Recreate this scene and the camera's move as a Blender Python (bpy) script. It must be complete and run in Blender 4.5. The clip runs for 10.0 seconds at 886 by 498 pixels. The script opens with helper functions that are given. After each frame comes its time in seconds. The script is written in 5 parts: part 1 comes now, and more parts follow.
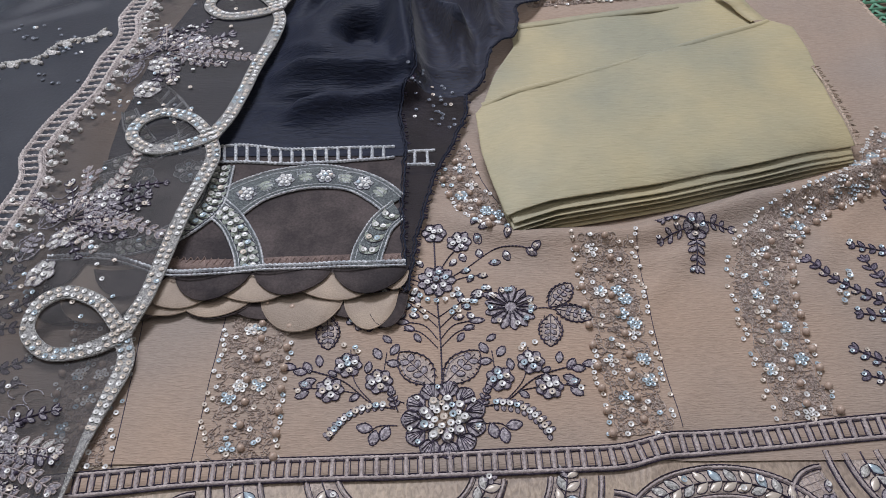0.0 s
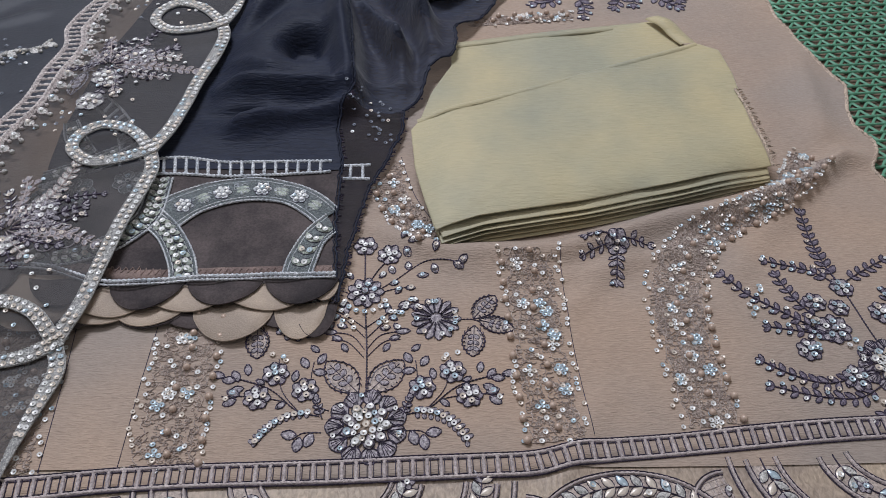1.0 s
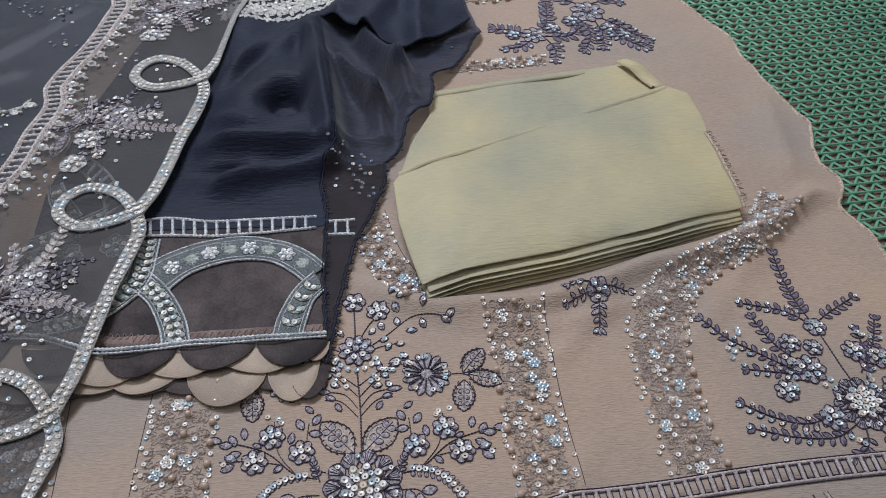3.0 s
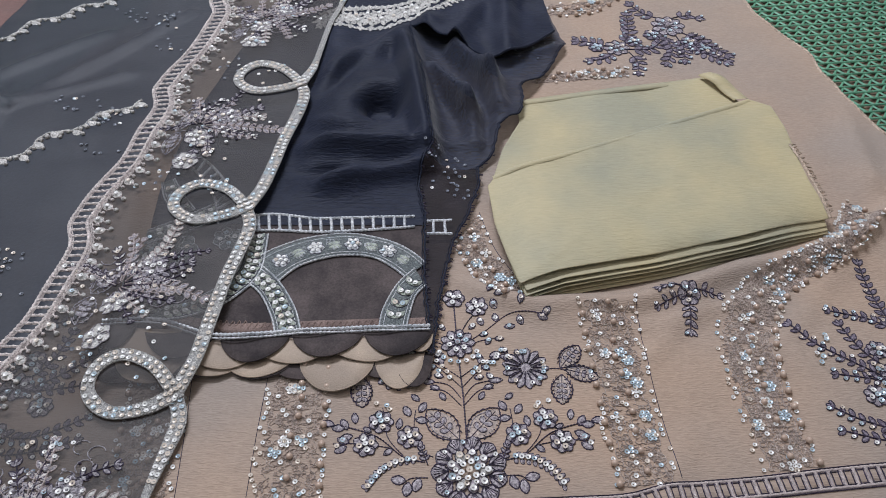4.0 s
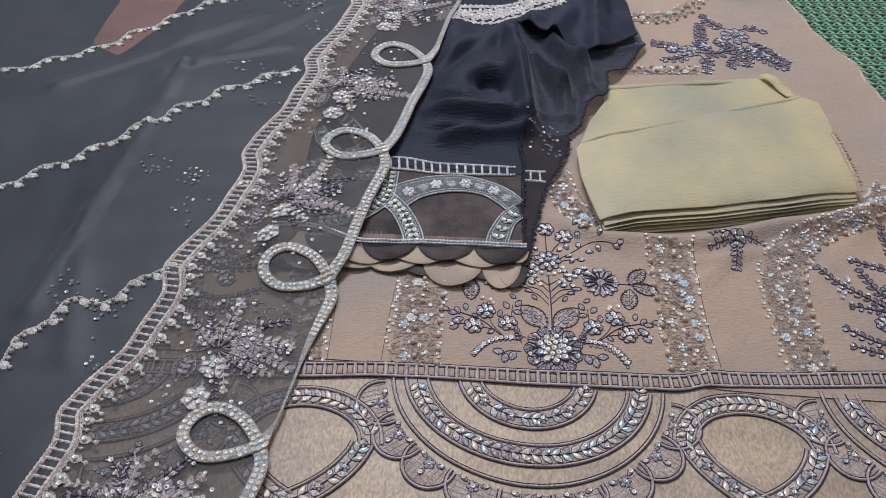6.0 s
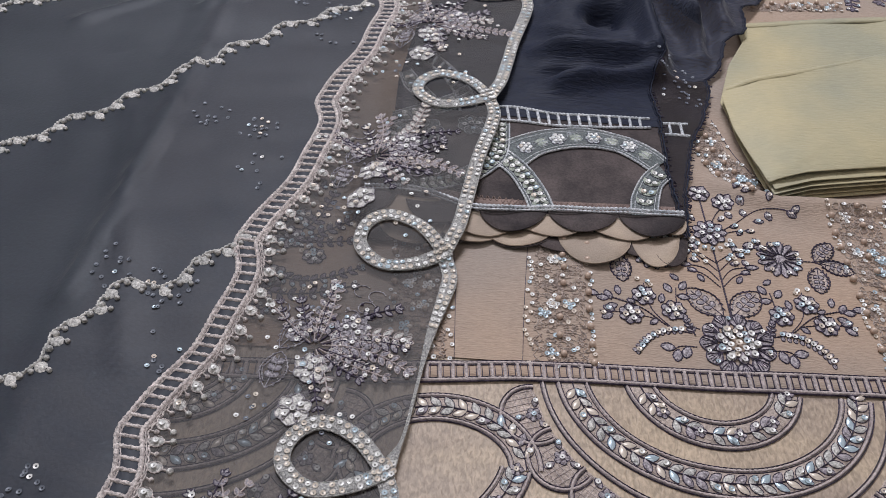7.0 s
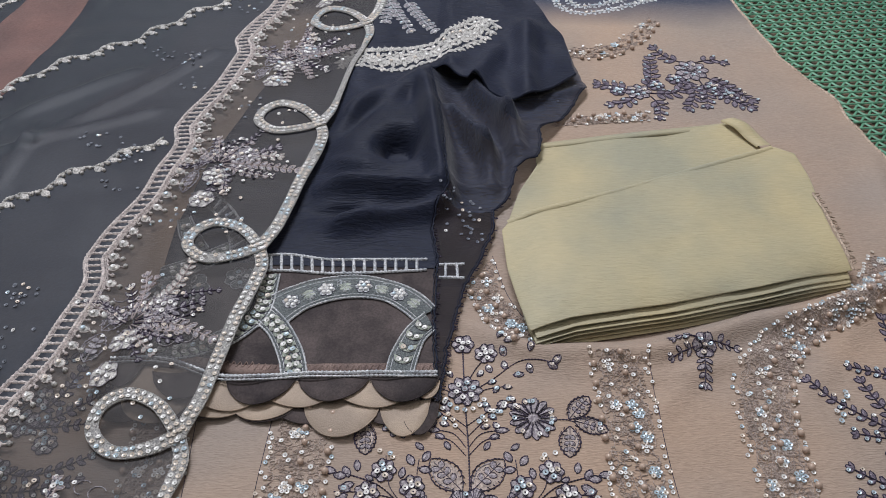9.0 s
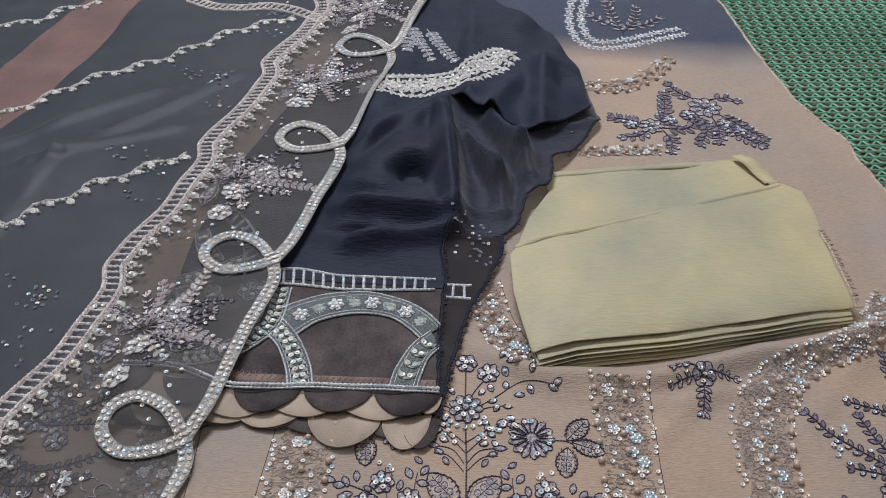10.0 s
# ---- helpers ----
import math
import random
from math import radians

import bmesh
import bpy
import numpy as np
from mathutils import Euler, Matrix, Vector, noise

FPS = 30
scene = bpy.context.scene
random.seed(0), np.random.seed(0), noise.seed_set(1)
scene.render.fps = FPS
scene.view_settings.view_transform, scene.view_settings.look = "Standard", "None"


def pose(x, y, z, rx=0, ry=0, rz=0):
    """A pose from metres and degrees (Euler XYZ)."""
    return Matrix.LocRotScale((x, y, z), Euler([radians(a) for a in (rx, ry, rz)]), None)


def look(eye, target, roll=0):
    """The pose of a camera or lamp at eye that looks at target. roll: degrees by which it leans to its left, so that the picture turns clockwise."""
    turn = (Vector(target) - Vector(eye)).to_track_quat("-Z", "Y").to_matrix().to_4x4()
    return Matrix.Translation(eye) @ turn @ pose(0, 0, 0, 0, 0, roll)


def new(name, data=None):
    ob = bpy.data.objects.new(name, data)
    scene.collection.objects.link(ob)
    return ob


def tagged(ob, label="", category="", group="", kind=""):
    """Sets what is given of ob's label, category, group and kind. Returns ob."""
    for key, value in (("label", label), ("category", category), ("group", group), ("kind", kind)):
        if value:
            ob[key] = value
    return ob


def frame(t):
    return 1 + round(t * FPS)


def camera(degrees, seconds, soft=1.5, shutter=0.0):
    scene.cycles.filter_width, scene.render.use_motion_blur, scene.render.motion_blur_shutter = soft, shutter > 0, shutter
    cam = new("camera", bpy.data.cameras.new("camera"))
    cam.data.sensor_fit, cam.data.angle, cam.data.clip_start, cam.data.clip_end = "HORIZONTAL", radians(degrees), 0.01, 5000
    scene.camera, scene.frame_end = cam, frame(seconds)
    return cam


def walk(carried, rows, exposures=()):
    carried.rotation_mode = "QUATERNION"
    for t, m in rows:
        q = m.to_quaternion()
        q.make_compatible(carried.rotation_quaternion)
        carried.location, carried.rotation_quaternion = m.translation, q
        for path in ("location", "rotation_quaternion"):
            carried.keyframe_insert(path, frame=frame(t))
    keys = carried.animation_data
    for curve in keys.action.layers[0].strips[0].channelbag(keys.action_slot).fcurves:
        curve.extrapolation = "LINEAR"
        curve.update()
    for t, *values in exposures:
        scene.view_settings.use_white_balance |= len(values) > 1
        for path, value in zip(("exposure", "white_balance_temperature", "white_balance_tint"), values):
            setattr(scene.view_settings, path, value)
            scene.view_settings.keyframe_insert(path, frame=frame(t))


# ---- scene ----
cam = camera(56.2, 10.0, soft=0.8)
PATH = [
    (0, (0.005, -0.266, 0.48), (-0.011, 1.037, -1.037), -1.2),
    (0.5, (0.017, -0.296, 0.503), (0.025, 1.02, -1.003), 0.4),
    (1, (0.037, -0.277, 0.499), (0.09, 1.039, -1.007), 1.6),
    (1.5, (0.05, -0.266, 0.493), (0.153, 1.042, -1.016), 2.7),
    (2, (0.034, -0.261, 0.498), (0.193, 1.051, -1.003), 3.7),
    (2.2, (0.035, -0.265, 0.508), (0.19, 1.057, -0.985), 3.2),
    (3.5, (0.006, -0.257, 0.542), (0.095, 1.074, -0.948), 0.7),
    (4, (-0.03, -0.286, 0.551), (0.011, 1.066, -0.922), 0.8),
    (4.5, (-0.061, -0.394, 0.576), (-0.02, 1.006, -0.851), 4.3),
    (5, (-0.069, -0.464, 0.616), (-0.064, 0.937, -0.812), 4.2),
    (6.3, (-0.083, -0.482, 0.615), (-0.18, 0.918, -0.81), 1.1),
    (6.5, (-0.13, -0.465, 0.605), (-0.188, 0.91, -0.846), 2.7),
    (7, (-0.205, -0.376, 0.493), (-0.258, 0.977, -0.98), 2.3),
    (7.5, (-0.214, -0.257, 0.439), (-0.237, 1.076, -1.052), 1.8),
    (8, (-0.181, -0.212, 0.447), (-0.165, 1.128, -1.037), 1.3),
    (8.5, (-0.103, -0.218, 0.501), (-0.093, 1.153, -0.955), 0.5),
    (9, (-0.011, -0.274, 0.553), (-0.05, 1.135, -0.866), -0.4),
    (9.5, (0.02, -0.283, 0.554), (-0.048, 1.143, -0.847), -0.3),
    (10, (-0.001, -0.293, 0.558), (-0.088, 1.167, -0.806), 0.7),
]
walk(cam, [(t, look(eye, target, roll)) for t, eye, target, roll in PATH],
     exposures=((0.0, 0.17, 6420, 13), (2.2, 0.10, 6250, 10), (3.5, 0.24, 6300, 10.5), (4.5, 0.30, 6420, 12.5),
                (6.5, 0.30, 6500, 13), (7.5, 0.26, 6720, 14.5), (9.0, 0.23, 6600, 11.5), (10.0, 0.22, 6550, 10.5)))

# ---- light: a plain closed shop room, lit by added area lamps out of view ----
world = bpy.data.worlds.new("world")
scene.world = world
world.use_nodes = True
world.node_tree.nodes["Background"].inputs[0].default_value = (0.75, 0.85, 1.0, 1)
world.node_tree.nodes["Background"].inputs[1].default_value = 0.10


def area_lamp(name, eye, target, sx, sy, watts, colour):
    data = bpy.data.lights.new(name, "AREA")
    data.shape, data.size, data.size_y, data.energy, data.color = "RECTANGLE", sx, sy, watts, colour
    ob = new(name, data)
    ob.matrix_world = look(eye, target)
    return ob


# one broad lamp for the overhead light, two weak ones to fill the sides
area_lamp("added_area_lamp", (-0.50, 1.5, 2.52), (-0.4, 1.3, 0), 1.2, 0.6, 62, (0.87, 0.91, 1.0))
area_lamp("added_area_lamp", (0.9, -0.3, 2.52), (0.8, -0.2, 0), 1.2, 0.6, 5, (1.0, 0.93, 0.93))
area_lamp("added_area_lamp", (-1.3, 0.2, 2.52), (-1.2, 0.2, 0), 1.2, 0.6, 8, (0.88, 0.92, 1.0))


# ---- materials ----
def mat(name, colour, rough=0.7, metal=0.0, sheen=0.0, spec=0.4):
    m = bpy.data.materials.new(name)
    m.use_nodes = True
    b = m.node_tree.nodes["Principled BSDF"]
    b.inputs["Base Color"].default_value = (*colour, 1)
    b.inputs["Roughness"].default_value = rough
    b.inputs["Metallic"].default_value = metal
    b.inputs["Sheen Weight"].default_value = sheen
    b.inputs["Sheen Roughness"].default_value = 0.4
    b.inputs["Specular IOR Level"].default_value = spec
    return m


def nd(m, kind, **values):
    n = m.node_tree.nodes.new(kind)
    for key, value in values.items():
        n.inputs[key].default_value = value
    return n


def tie(m, a, out, b, inp):
    m.node_tree.links.new(a.outputs[out], b.inputs[inp])


def coords(m, sx=1.0, sy=1.0, sz=1.0, turn=0.0):
    c = m.node_tree.nodes.new("ShaderNodeTexCoord")
    mp = m.node_tree.nodes.new("ShaderNodeMapping")
    mp.inputs["Scale"].default_value = (sx, sy, sz)
    mp.inputs["Rotation"].default_value = (0, 0, radians(turn))
    tie(m, c, "Object", mp, "Vector")
    return mp


def ramp(m, stops):
    r = m.node_tree.nodes.new("ShaderNodeValToRGB")
    while len(r.color_ramp.elements) < len(stops):
        r.color_ramp.elements.new(0.5)
    for e, (p, c) in zip(r.color_ramp.elements, stops):
        e.position, e.color = p, (*c, 1)
    return r


def mixc(m, blend="MIX", fac=0.5):
    n = m.node_tree.nodes.new("ShaderNodeMix")
    n.data_type, n.blend_type = "RGBA", blend
    n.inputs[0].default_value = fac
    return n


def mottled(m, c1, c2, scale, grain, strength, sx=1.0, sy=1.0, grain_xy=(1.0, 1.0), depth=0.0006):
    """Two-scale colour variation and a fine relief on a principled material."""
    b = m.node_tree.nodes["Principled BSDF"]
    big = nd(m, "ShaderNodeTexNoise", Scale=scale, Detail=3.0)
    tie(m, coords(m, sx, sy), 0, big, "Vector")
    rp = ramp(m, [(0.35, c1), (0.65, c2)])
    tie(m, big, 0, rp, 0)
    fine = nd(m, "ShaderNodeTexNoise", Scale=grain, Detail=2.0, Distortion=0.5)
    tie(m, coords(m, *grain_xy), 0, fine, "Vector")
    fr = ramp(m, [(0.3, (1 - strength,) * 3), (0.7, (1 + strength * 0.4,) * 3)])
    tie(m, fine, 0, fr, 0)
    mx = mixc(m, "MULTIPLY", 1.0)
    tie(m, rp, 0, mx, 6)
    tie(m, fr, 0, mx, 7)
    tie(m, mx, 2, b, "Base Color")
    bp = nd(m, "ShaderNodeBump", Strength=0.8, Distance=depth)
    tie(m, fine, 0, bp, "Height")
    tie(m, bp, 0, b, "Normal")
    return m, mx, b


def sheer(m, cover, uneven=0.1):
    """Lets light through between the threads of a thin cloth."""
    b = m.node_tree.nodes["Principled BSDF"]
    out = m.node_tree.nodes["Material Output"]
    tr = nd(m, "ShaderNodeBsdfTransparent")
    mx = nd(m, "ShaderNodeMixShader", Fac=cover)
    ns = nd(m, "ShaderNodeTexNoise", Scale=14.0, Detail=2.0)
    tie(m, coords(m, 1, 1), 0, ns, "Vector")
    mr = nd(m, "ShaderNodeMapRange")
    mr.inputs[3].default_value, mr.inputs[4].default_value = cover - uneven, cover + uneven
    tie(m, ns, 0, mr, 0)
    tie(m, mr, 0, mx, 0)
    tie(m, tr, 0, mx, 1)
    tie(m, b, 0, mx, 2)
    tie(m, mx, 0, out, 0)
    return m


def chiffon():
    """Beige crinkled chiffon, dyed to slate blue towards the neck."""
    m, mx, b = mottled(mat("chiffon", (0.4, 0.3, 0.22), 0.75, 0, 0.25, 0.25), (0.475, 0.343, 0.255), (0.360, 0.298, 0.256), 4.5,
                       700.0, 0.13, grain_xy=(0.28, 1.4), depth=0.0010)
    c = m.node_tree.nodes.new("ShaderNodeTexCoord")
    sp = nd(m, "ShaderNodeSeparateXYZ")
    tie(m, c, "Object", sp, 0)
    nz = nd(m, "ShaderNodeTexNoise", Scale=6.0)
    tie(m, c, "Object", nz, "Vector")
    ad = nd(m, "ShaderNodeMath")
    ad.operation = "MULTIPLY_ADD"
    ad.inputs[1].default_value = 0.06
    tie(m, nz, 0, ad, 0)
    tie(m, sp, 1, ad, 2)
    mr = nd(m, "ShaderNodeMapRange")
    mr.inputs[1].default_value, mr.inputs[2].default_value = 0.705, 0.775
    tie(m, ad, 0, mr, 0)
    dye = mixc(m)
    tie(m, mr, 0, dye, 0)
    tie(m, mx, 2, dye, 6)
    dye.inputs[7].default_value = (0.055, 0.065, 0.10, 1)
    tie(m, dye, 2, b, "Base Color")
    return m


CHIFFON = chiffon()
ORGANZA = mottled(mat("hem_organza", (0.4, 0.3, 0.2), 0.5, 0, 0.3, 0.4), (0.53, 0.415, 0.300), (0.365, 0.285, 0.228), 13.0, 460.0, 0.35, 0.4, 1.3,
                  grain_xy=(1.0, 0.5))[0]
OVERLOCK = mottled(mat("overlock_thread", (0.6, 0.48, 0.38), 0.8), (0.66, 0.53, 0.42), (0.52, 0.40, 0.31), 60.0, 560.0, 0.62, depth=0.0014)[0]
MAUVE = mottled(mat("mauve_thread", (0.3, 0.25, 0.26), 0.6, 0, 0.3), (0.58, 0.495, 0.475), (0.43, 0.36, 0.355), 70.0, 560.0, 0.40, depth=0.0014)[0]
PLUM = mottled(mat("plum_thread", (0.05, 0.04, 0.06), 0.55, 0, 0.2), (0.072, 0.052, 0.094), (0.030, 0.022, 0.046), 120.0, 560.0, 0.62, depth=0.0014)[0]
PETAL = mottled(mat("petal_thread", (0.4, 0.34, 0.33), 0.5, 0, 0.3), (0.53, 0.48, 0.50), (0.28, 0.24, 0.28), 420.0, 560.0, 0.62, depth=0.0014)[0]
NETTING = mottled(mat("lace_thread", (0.4, 0.32, 0.27), 0.6), (0.58, 0.48, 0.42), (0.42, 0.34, 0.30), 80.0, 560.0, 0.42, depth=0.0014)[0]
SEQUIN = mat("sequin_silver", (0.72, 0.71, 0.69), 0.32, 0.12, 0, 0.6)
SEQUIN_WARM = mat("sequin_champagne", (0.62, 0.54, 0.46), 0.33, 0.15, 0, 0.6)
SEQUIN_BLUE = mat("sequin_iridescent", (0.44, 0.54, 0.60), 0.28, 0.25, 0, 0.7)
SEQUIN_SMOKE = mat("sequin_smoke", (0.13, 0.145, 0.175), 0.35, 0.1, 0, 0.5)
DUSK = mottled(mat("dusk_thread", (0.2, 0.17, 0.22), 0.6, 0, 0.2), (0.32, 0.275, 0.33), (0.12, 0.095, 0.14), 300.0, 700.0, 0.5, depth=0.0012)[0]
PEARL = mat("pearl_bead", (0.52, 0.39, 0.31), 0.25, 0.1, 0, 0.7)
CREPE = mottled(mat("black_crepe", (0.012, 0.013, 0.02), 0.62, 0, 0.09, 0.25), (0.008, 0.012, 0.028), (0.014, 0.019, 0.042), 5.0, 320.0,
                0.3, grain_xy=(0.3, 1.5), depth=0.0011)[0]
BROWN_ORGANZA = mottled(mat("brown_organza", (0.03, 0.024, 0.024), 0.72, 0, 0.12, 0.2), (0.112, 0.089, 0.086), (0.036, 0.029, 0.031), 26.0,
                        520.0, 0.3, depth=0.0004)[0]
BLACK_SHEER = sheer(mottled(mat("black_sheer", (0.014, 0.013, 0.016), 0.62, 0, 0.22, 0.26), (0.022, 0.027, 0.050), (0.036, 0.043, 0.070), 9.0, 330.0,
                            0.4, grain_xy=(0.3, 1.4), depth=0.0012)[0], 0.84, 0.08)
BROWN_SHEER = sheer(mottled(mat("brown_sheer", (0.014, 0.013, 0.016), 0.65, 0, 0.15, 0.2), (0.022, 0.018, 0.026), (0.011, 0.009, 0.014), 26.0, 420.0,
                            0.4, depth=0.0008)[0], 0.82, 0.12)
SILVER = mottled(mat("silver_thread", (0.5, 0.51, 0.52), 0.45, 0.1, 0.2), (0.74, 0.75, 0.77), (0.48, 0.51, 0.55), 80.0, 560.0, 0.62, depth=0.0014)[0]
SLATE = mottled(mat("slate_thread", (0.2, 0.23, 0.25), 0.55, 0.05, 0.2), (0.235, 0.262, 0.262), (0.105, 0.125, 0.135), 700.0, 1100.0, 0.7, depth=0.0016)[0]
SAGE = mottled(mat("sage_thread", (0.4, 0.43, 0.36), 0.45, 0.1, 0.2), (0.52, 0.56, 0.47), (0.33, 0.37, 0.33), 260.0, 900.0, 0.5, depth=0.0012)[0]
BEIGE_FACING = mottled(mat("beige_facing", (0.45, 0.36, 0.28), 0.6, 0, 0.3), (0.52, 0.41, 0.315), (0.36, 0.285, 0.225), 22.0, 900.0, 0.12)[0]
SEAM = mottled(mat("tan_seam", (0.2, 0.13, 0.1), 0.8), (0.30, 0.215, 0.185), (0.17, 0.12, 0.108), 60.0, 1100.0, 0.5)[0]
KHAKI = mottled(mat("khaki_silk", (0.45, 0.42, 0.26), 0.55, 0, 0.3, 0.35), (0.515, 0.440, 0.262), (0.350, 0.338, 0.245), 8.0, 360.0, 0.07,
                grain_xy=(0.28, 1.4), depth=0.0008)[0]
GREEN = mottled(mat("green_plastic", (0.03, 0.22, 0.12), 0.45, 0, 0, 0.5), (0.155, 0.38, 0.245), (0.10, 0.28, 0.18), 6.0, 300.0, 0.2)[0]
FLOOR = mottled(mat("floor_brown", (0.16, 0.11, 0.07), 0.8), (0.22, 0.155, 0.105), (0.13, 0.10, 0.075), 9.0, 160.0, 0.3)[0]
PAINT = mottled(mat("wall_paint", (0.7, 0.69, 0.66), 0.85), (0.72, 0.71, 0.68), (0.68, 0.67, 0.64), 2.0, 90.0, 0.04)[0]
SALMON = mottled(mat("peach_cloth", (0.5, 0.28, 0.22), 0.8, 0, 0.2), (0.19, 0.105, 0.092), (0.13, 0.078, 0.072), 14.0, 400.0, 0.2)[0]
DUP_FIELD = sheer(mottled(mat("charcoal_chiffon", (0.05, 0.053, 0.06), 0.55, 0, 0.35), (0.015, 0.020, 0.034), (0.029, 0.035, 0.050), 5.0,
                          380.0, 0.18, depth=0.0003)[0], 0.87, 0.05)
DUP_BORDER = sheer(mottled(mat("smoky_organza", (0.045, 0.04, 0.04), 0.55, 0, 0.3), (0.058, 0.053, 0.055), (0.078, 0.071, 0.071), 16.0,
                           420.0, 0.2, depth=0.0003)[0], 0.55, 0.13)
LILAC = mottled(mat("lilac_thread", (0.3, 0.27, 0.3), 0.5, 0, 0.3), (0.49, 0.46, 0.485), (0.23, 0.21, 0.245), 300.0, 560.0, 0.62, depth=0.0014)[0]
ROSE_LACE = mottled(mat("rose_lace_thread", (0.5, 0.42, 0.38), 0.55, 0, 0.3), (0.76, 0.68, 0.645), (0.53, 0.46, 0.44), 160.0, 560.0, 0.62, depth=0.0014)[0]
PALE_LACE = mottled(mat("pale_lace_thread", (0.5, 0.48, 0.45), 0.5, 0.1, 0.2), (0.72, 0.69, 0.65), (0.50, 0.49, 0.47), 80.0, 560.0, 0.62, depth=0.0014)[0]
TRIM = mottled(mat("silver_trim_thread", (0.4, 0.38, 0.36), 0.45, 0.15, 0.2), (0.66, 0.645, 0.61), (0.34, 0.335, 0.335), 620.0, 1100.0, 0.6, depth=0.0014)[0]


# ---- surfaces that the things follow ----
def step(a, b, v):
    t = min(1.0, max(0.0, (v - a) / (b - a)))
    return t * t * (3 - 2 * t)


def table(rows, v):
    """Straight interpolation in a short table of pairs."""
    if v <= rows[0][0]:
        return rows[0][1]
    for (a, p), (b, q) in zip(rows, rows[1:]):
        if v <= b:
            return p + (q - p) * (v - a) / (b - a)
    return rows[-1][1]


RIDGE = [(-0.02, 0.19), (0.03, 0.160), (0.06, 0.150), (0.147, 0.152), (0.186, 0.163), (0.243, 0.186), (0.303, 0.20), (0.36, 0.222), (0.41, 0.262)]


def cloth_z(x, y):
    z = 0.0042 * noise.noise(Vector((x * 7, y * 12, 0.3))) + 0.0007 * noise.noise(Vector((x * 26, y * 34, 5.1)))
    z += 0.0016 * noise.noise(Vector((x * 11 + y * 6, y * 24, 3.3)))
    r = table(RIDGE, x)
    z += 0.0135 * math.exp(-((y - r) / 0.011) ** 2) * step(-0.03, 0.05, x) * (1 - step(0.40, 0.45, x))
    z += 0.006 * math.exp(-((x - 0.405 - 0.12 * (y - 0.3)) / 0.014) ** 2) * step(0.27, 0.31, y) * (1 - step(0.36, 0.46, y))
    z += 0.003 * math.exp(-((x - 0.15 - 0.5 * (y + 0.0)) / 0.012) ** 2) * step(-0.06, -0.03, y) * (1 - step(0.0, 0.05, y))
    z += 0.004 * math.exp(-((y - r + 0.028 + 0.1 * (x - 0.2)) / 0.009) ** 2) * step(0.02, 0.08, x) * (1 - step(0.22, 0.30, x))
    z += 0.0035 * ridge_line(x, y, 0.15, 0.10, 0.20, 0.15, 0.010) + 0.003 * ridge_line(x, y, 0.27, 0.12, 0.34, 0.20, 0.012)
    return z + 0.0015


SLEEVE_R = [(0.05, -0.030), (0.10, -0.024), (0.15, -0.020), (0.22, -0.006), (0.258, 0.010), (0.294, 0.021), (0.322, 0.023), (0.342, 0.038), (0.378, 0.046), (0.392, 0.068),
            (0.415, 0.073), (0.434, 0.071), (0.467, 0.100), (0.537, 0.134), (0.560, 0.126), (0.617, 0.116), (0.706, 0.083), (0.757, 0.042), (0.795, 0.006), (0.86, -0.04)]
SLEEVE_L = [(0.06, -0.292), (0.133, -0.293), (0.224, -0.279), (0.29, -0.281), (0.358, -0.274), (0.41, -0.268), (0.478, -0.251), (0.6, -0.215),
            (0.86, -0.15)]


def over_sleeve(x, y):
    return step(table(SLEEVE_L, y) - 0.02, table(SLEEVE_L, y) + 0.01, x) * step(0.045, 0.085, y) * (1 - step(0.84, 0.9, y))


def ridge_line(x, y, ax, ay, bx, by, width):
    """Bell-shaped height near the line from a to b."""
    dx, dy = bx - ax, by - ay
    s = ((x - ax) * dx + (y - ay) * dy) / (dx * dx + dy * dy)
    e = max(0.0, -s, s - 1) * math.hypot(dx, dy)
    d = abs((x - ax) * dy - (y - ay) * dx) / math.hypot(dx, dy)
    return math.exp(-((d * d + e * e * 0.3) / (width * width)))


def bell(x, y, cx, cy, rx, ry):
    return math.exp(-((x - cx) / rx) ** 2 - ((y - cy) / ry) ** 2)


def sleeve_z(x, y):
    z = cloth_z(x, y) + 0.005
    black = step(0.262, 0.30, y) * step(-0.168, -0.118, x)
    f = 0.006 + 0.017 * bell(x, y, -0.078, 0.412, 0.048, 0.050) - 0.032 * bell(x, y, -0.076, 0.402, 0.019, 0.017)
    f += 0.014 * ridge_line(x, y, -0.150, 0.347, -0.055, 0.338, 0.011) - 0.013 * ridge_line(x, y, -0.175, 0.312, -0.122, 0.311, 0.007)
    f += 0.010 * ridge_line(x, y, -0.120, 0.290, -0.040, 0.312, 0.009) + 0.016 * ridge_line(x, y, -0.050, 0.51, -0.028, 0.345, 0.012)
    f += 0.009 * ridge_line(x, y, -0.125, 0.475, -0.060, 0.535, 0.014) - 0.006 * ridge_line(x, y, -0.13, 0.44, -0.095, 0.50, 0.010)
    f += 0.006 * ridge_line(x, y, -0.14, 0.385, -0.11, 0.372, 0.010)
    f += 0.005 * noise.noise(Vector((x * 15 + y * 5, y * 12, 2.2))) + 0.002 * noise.noise(Vector((x * 34, y * 30, 6.2)))
    return z + max(1.45 * f - 0.002, -0.0025) * black + 0.0012 * noise.noise(Vector((x * 30, y * 30, 7.0)))


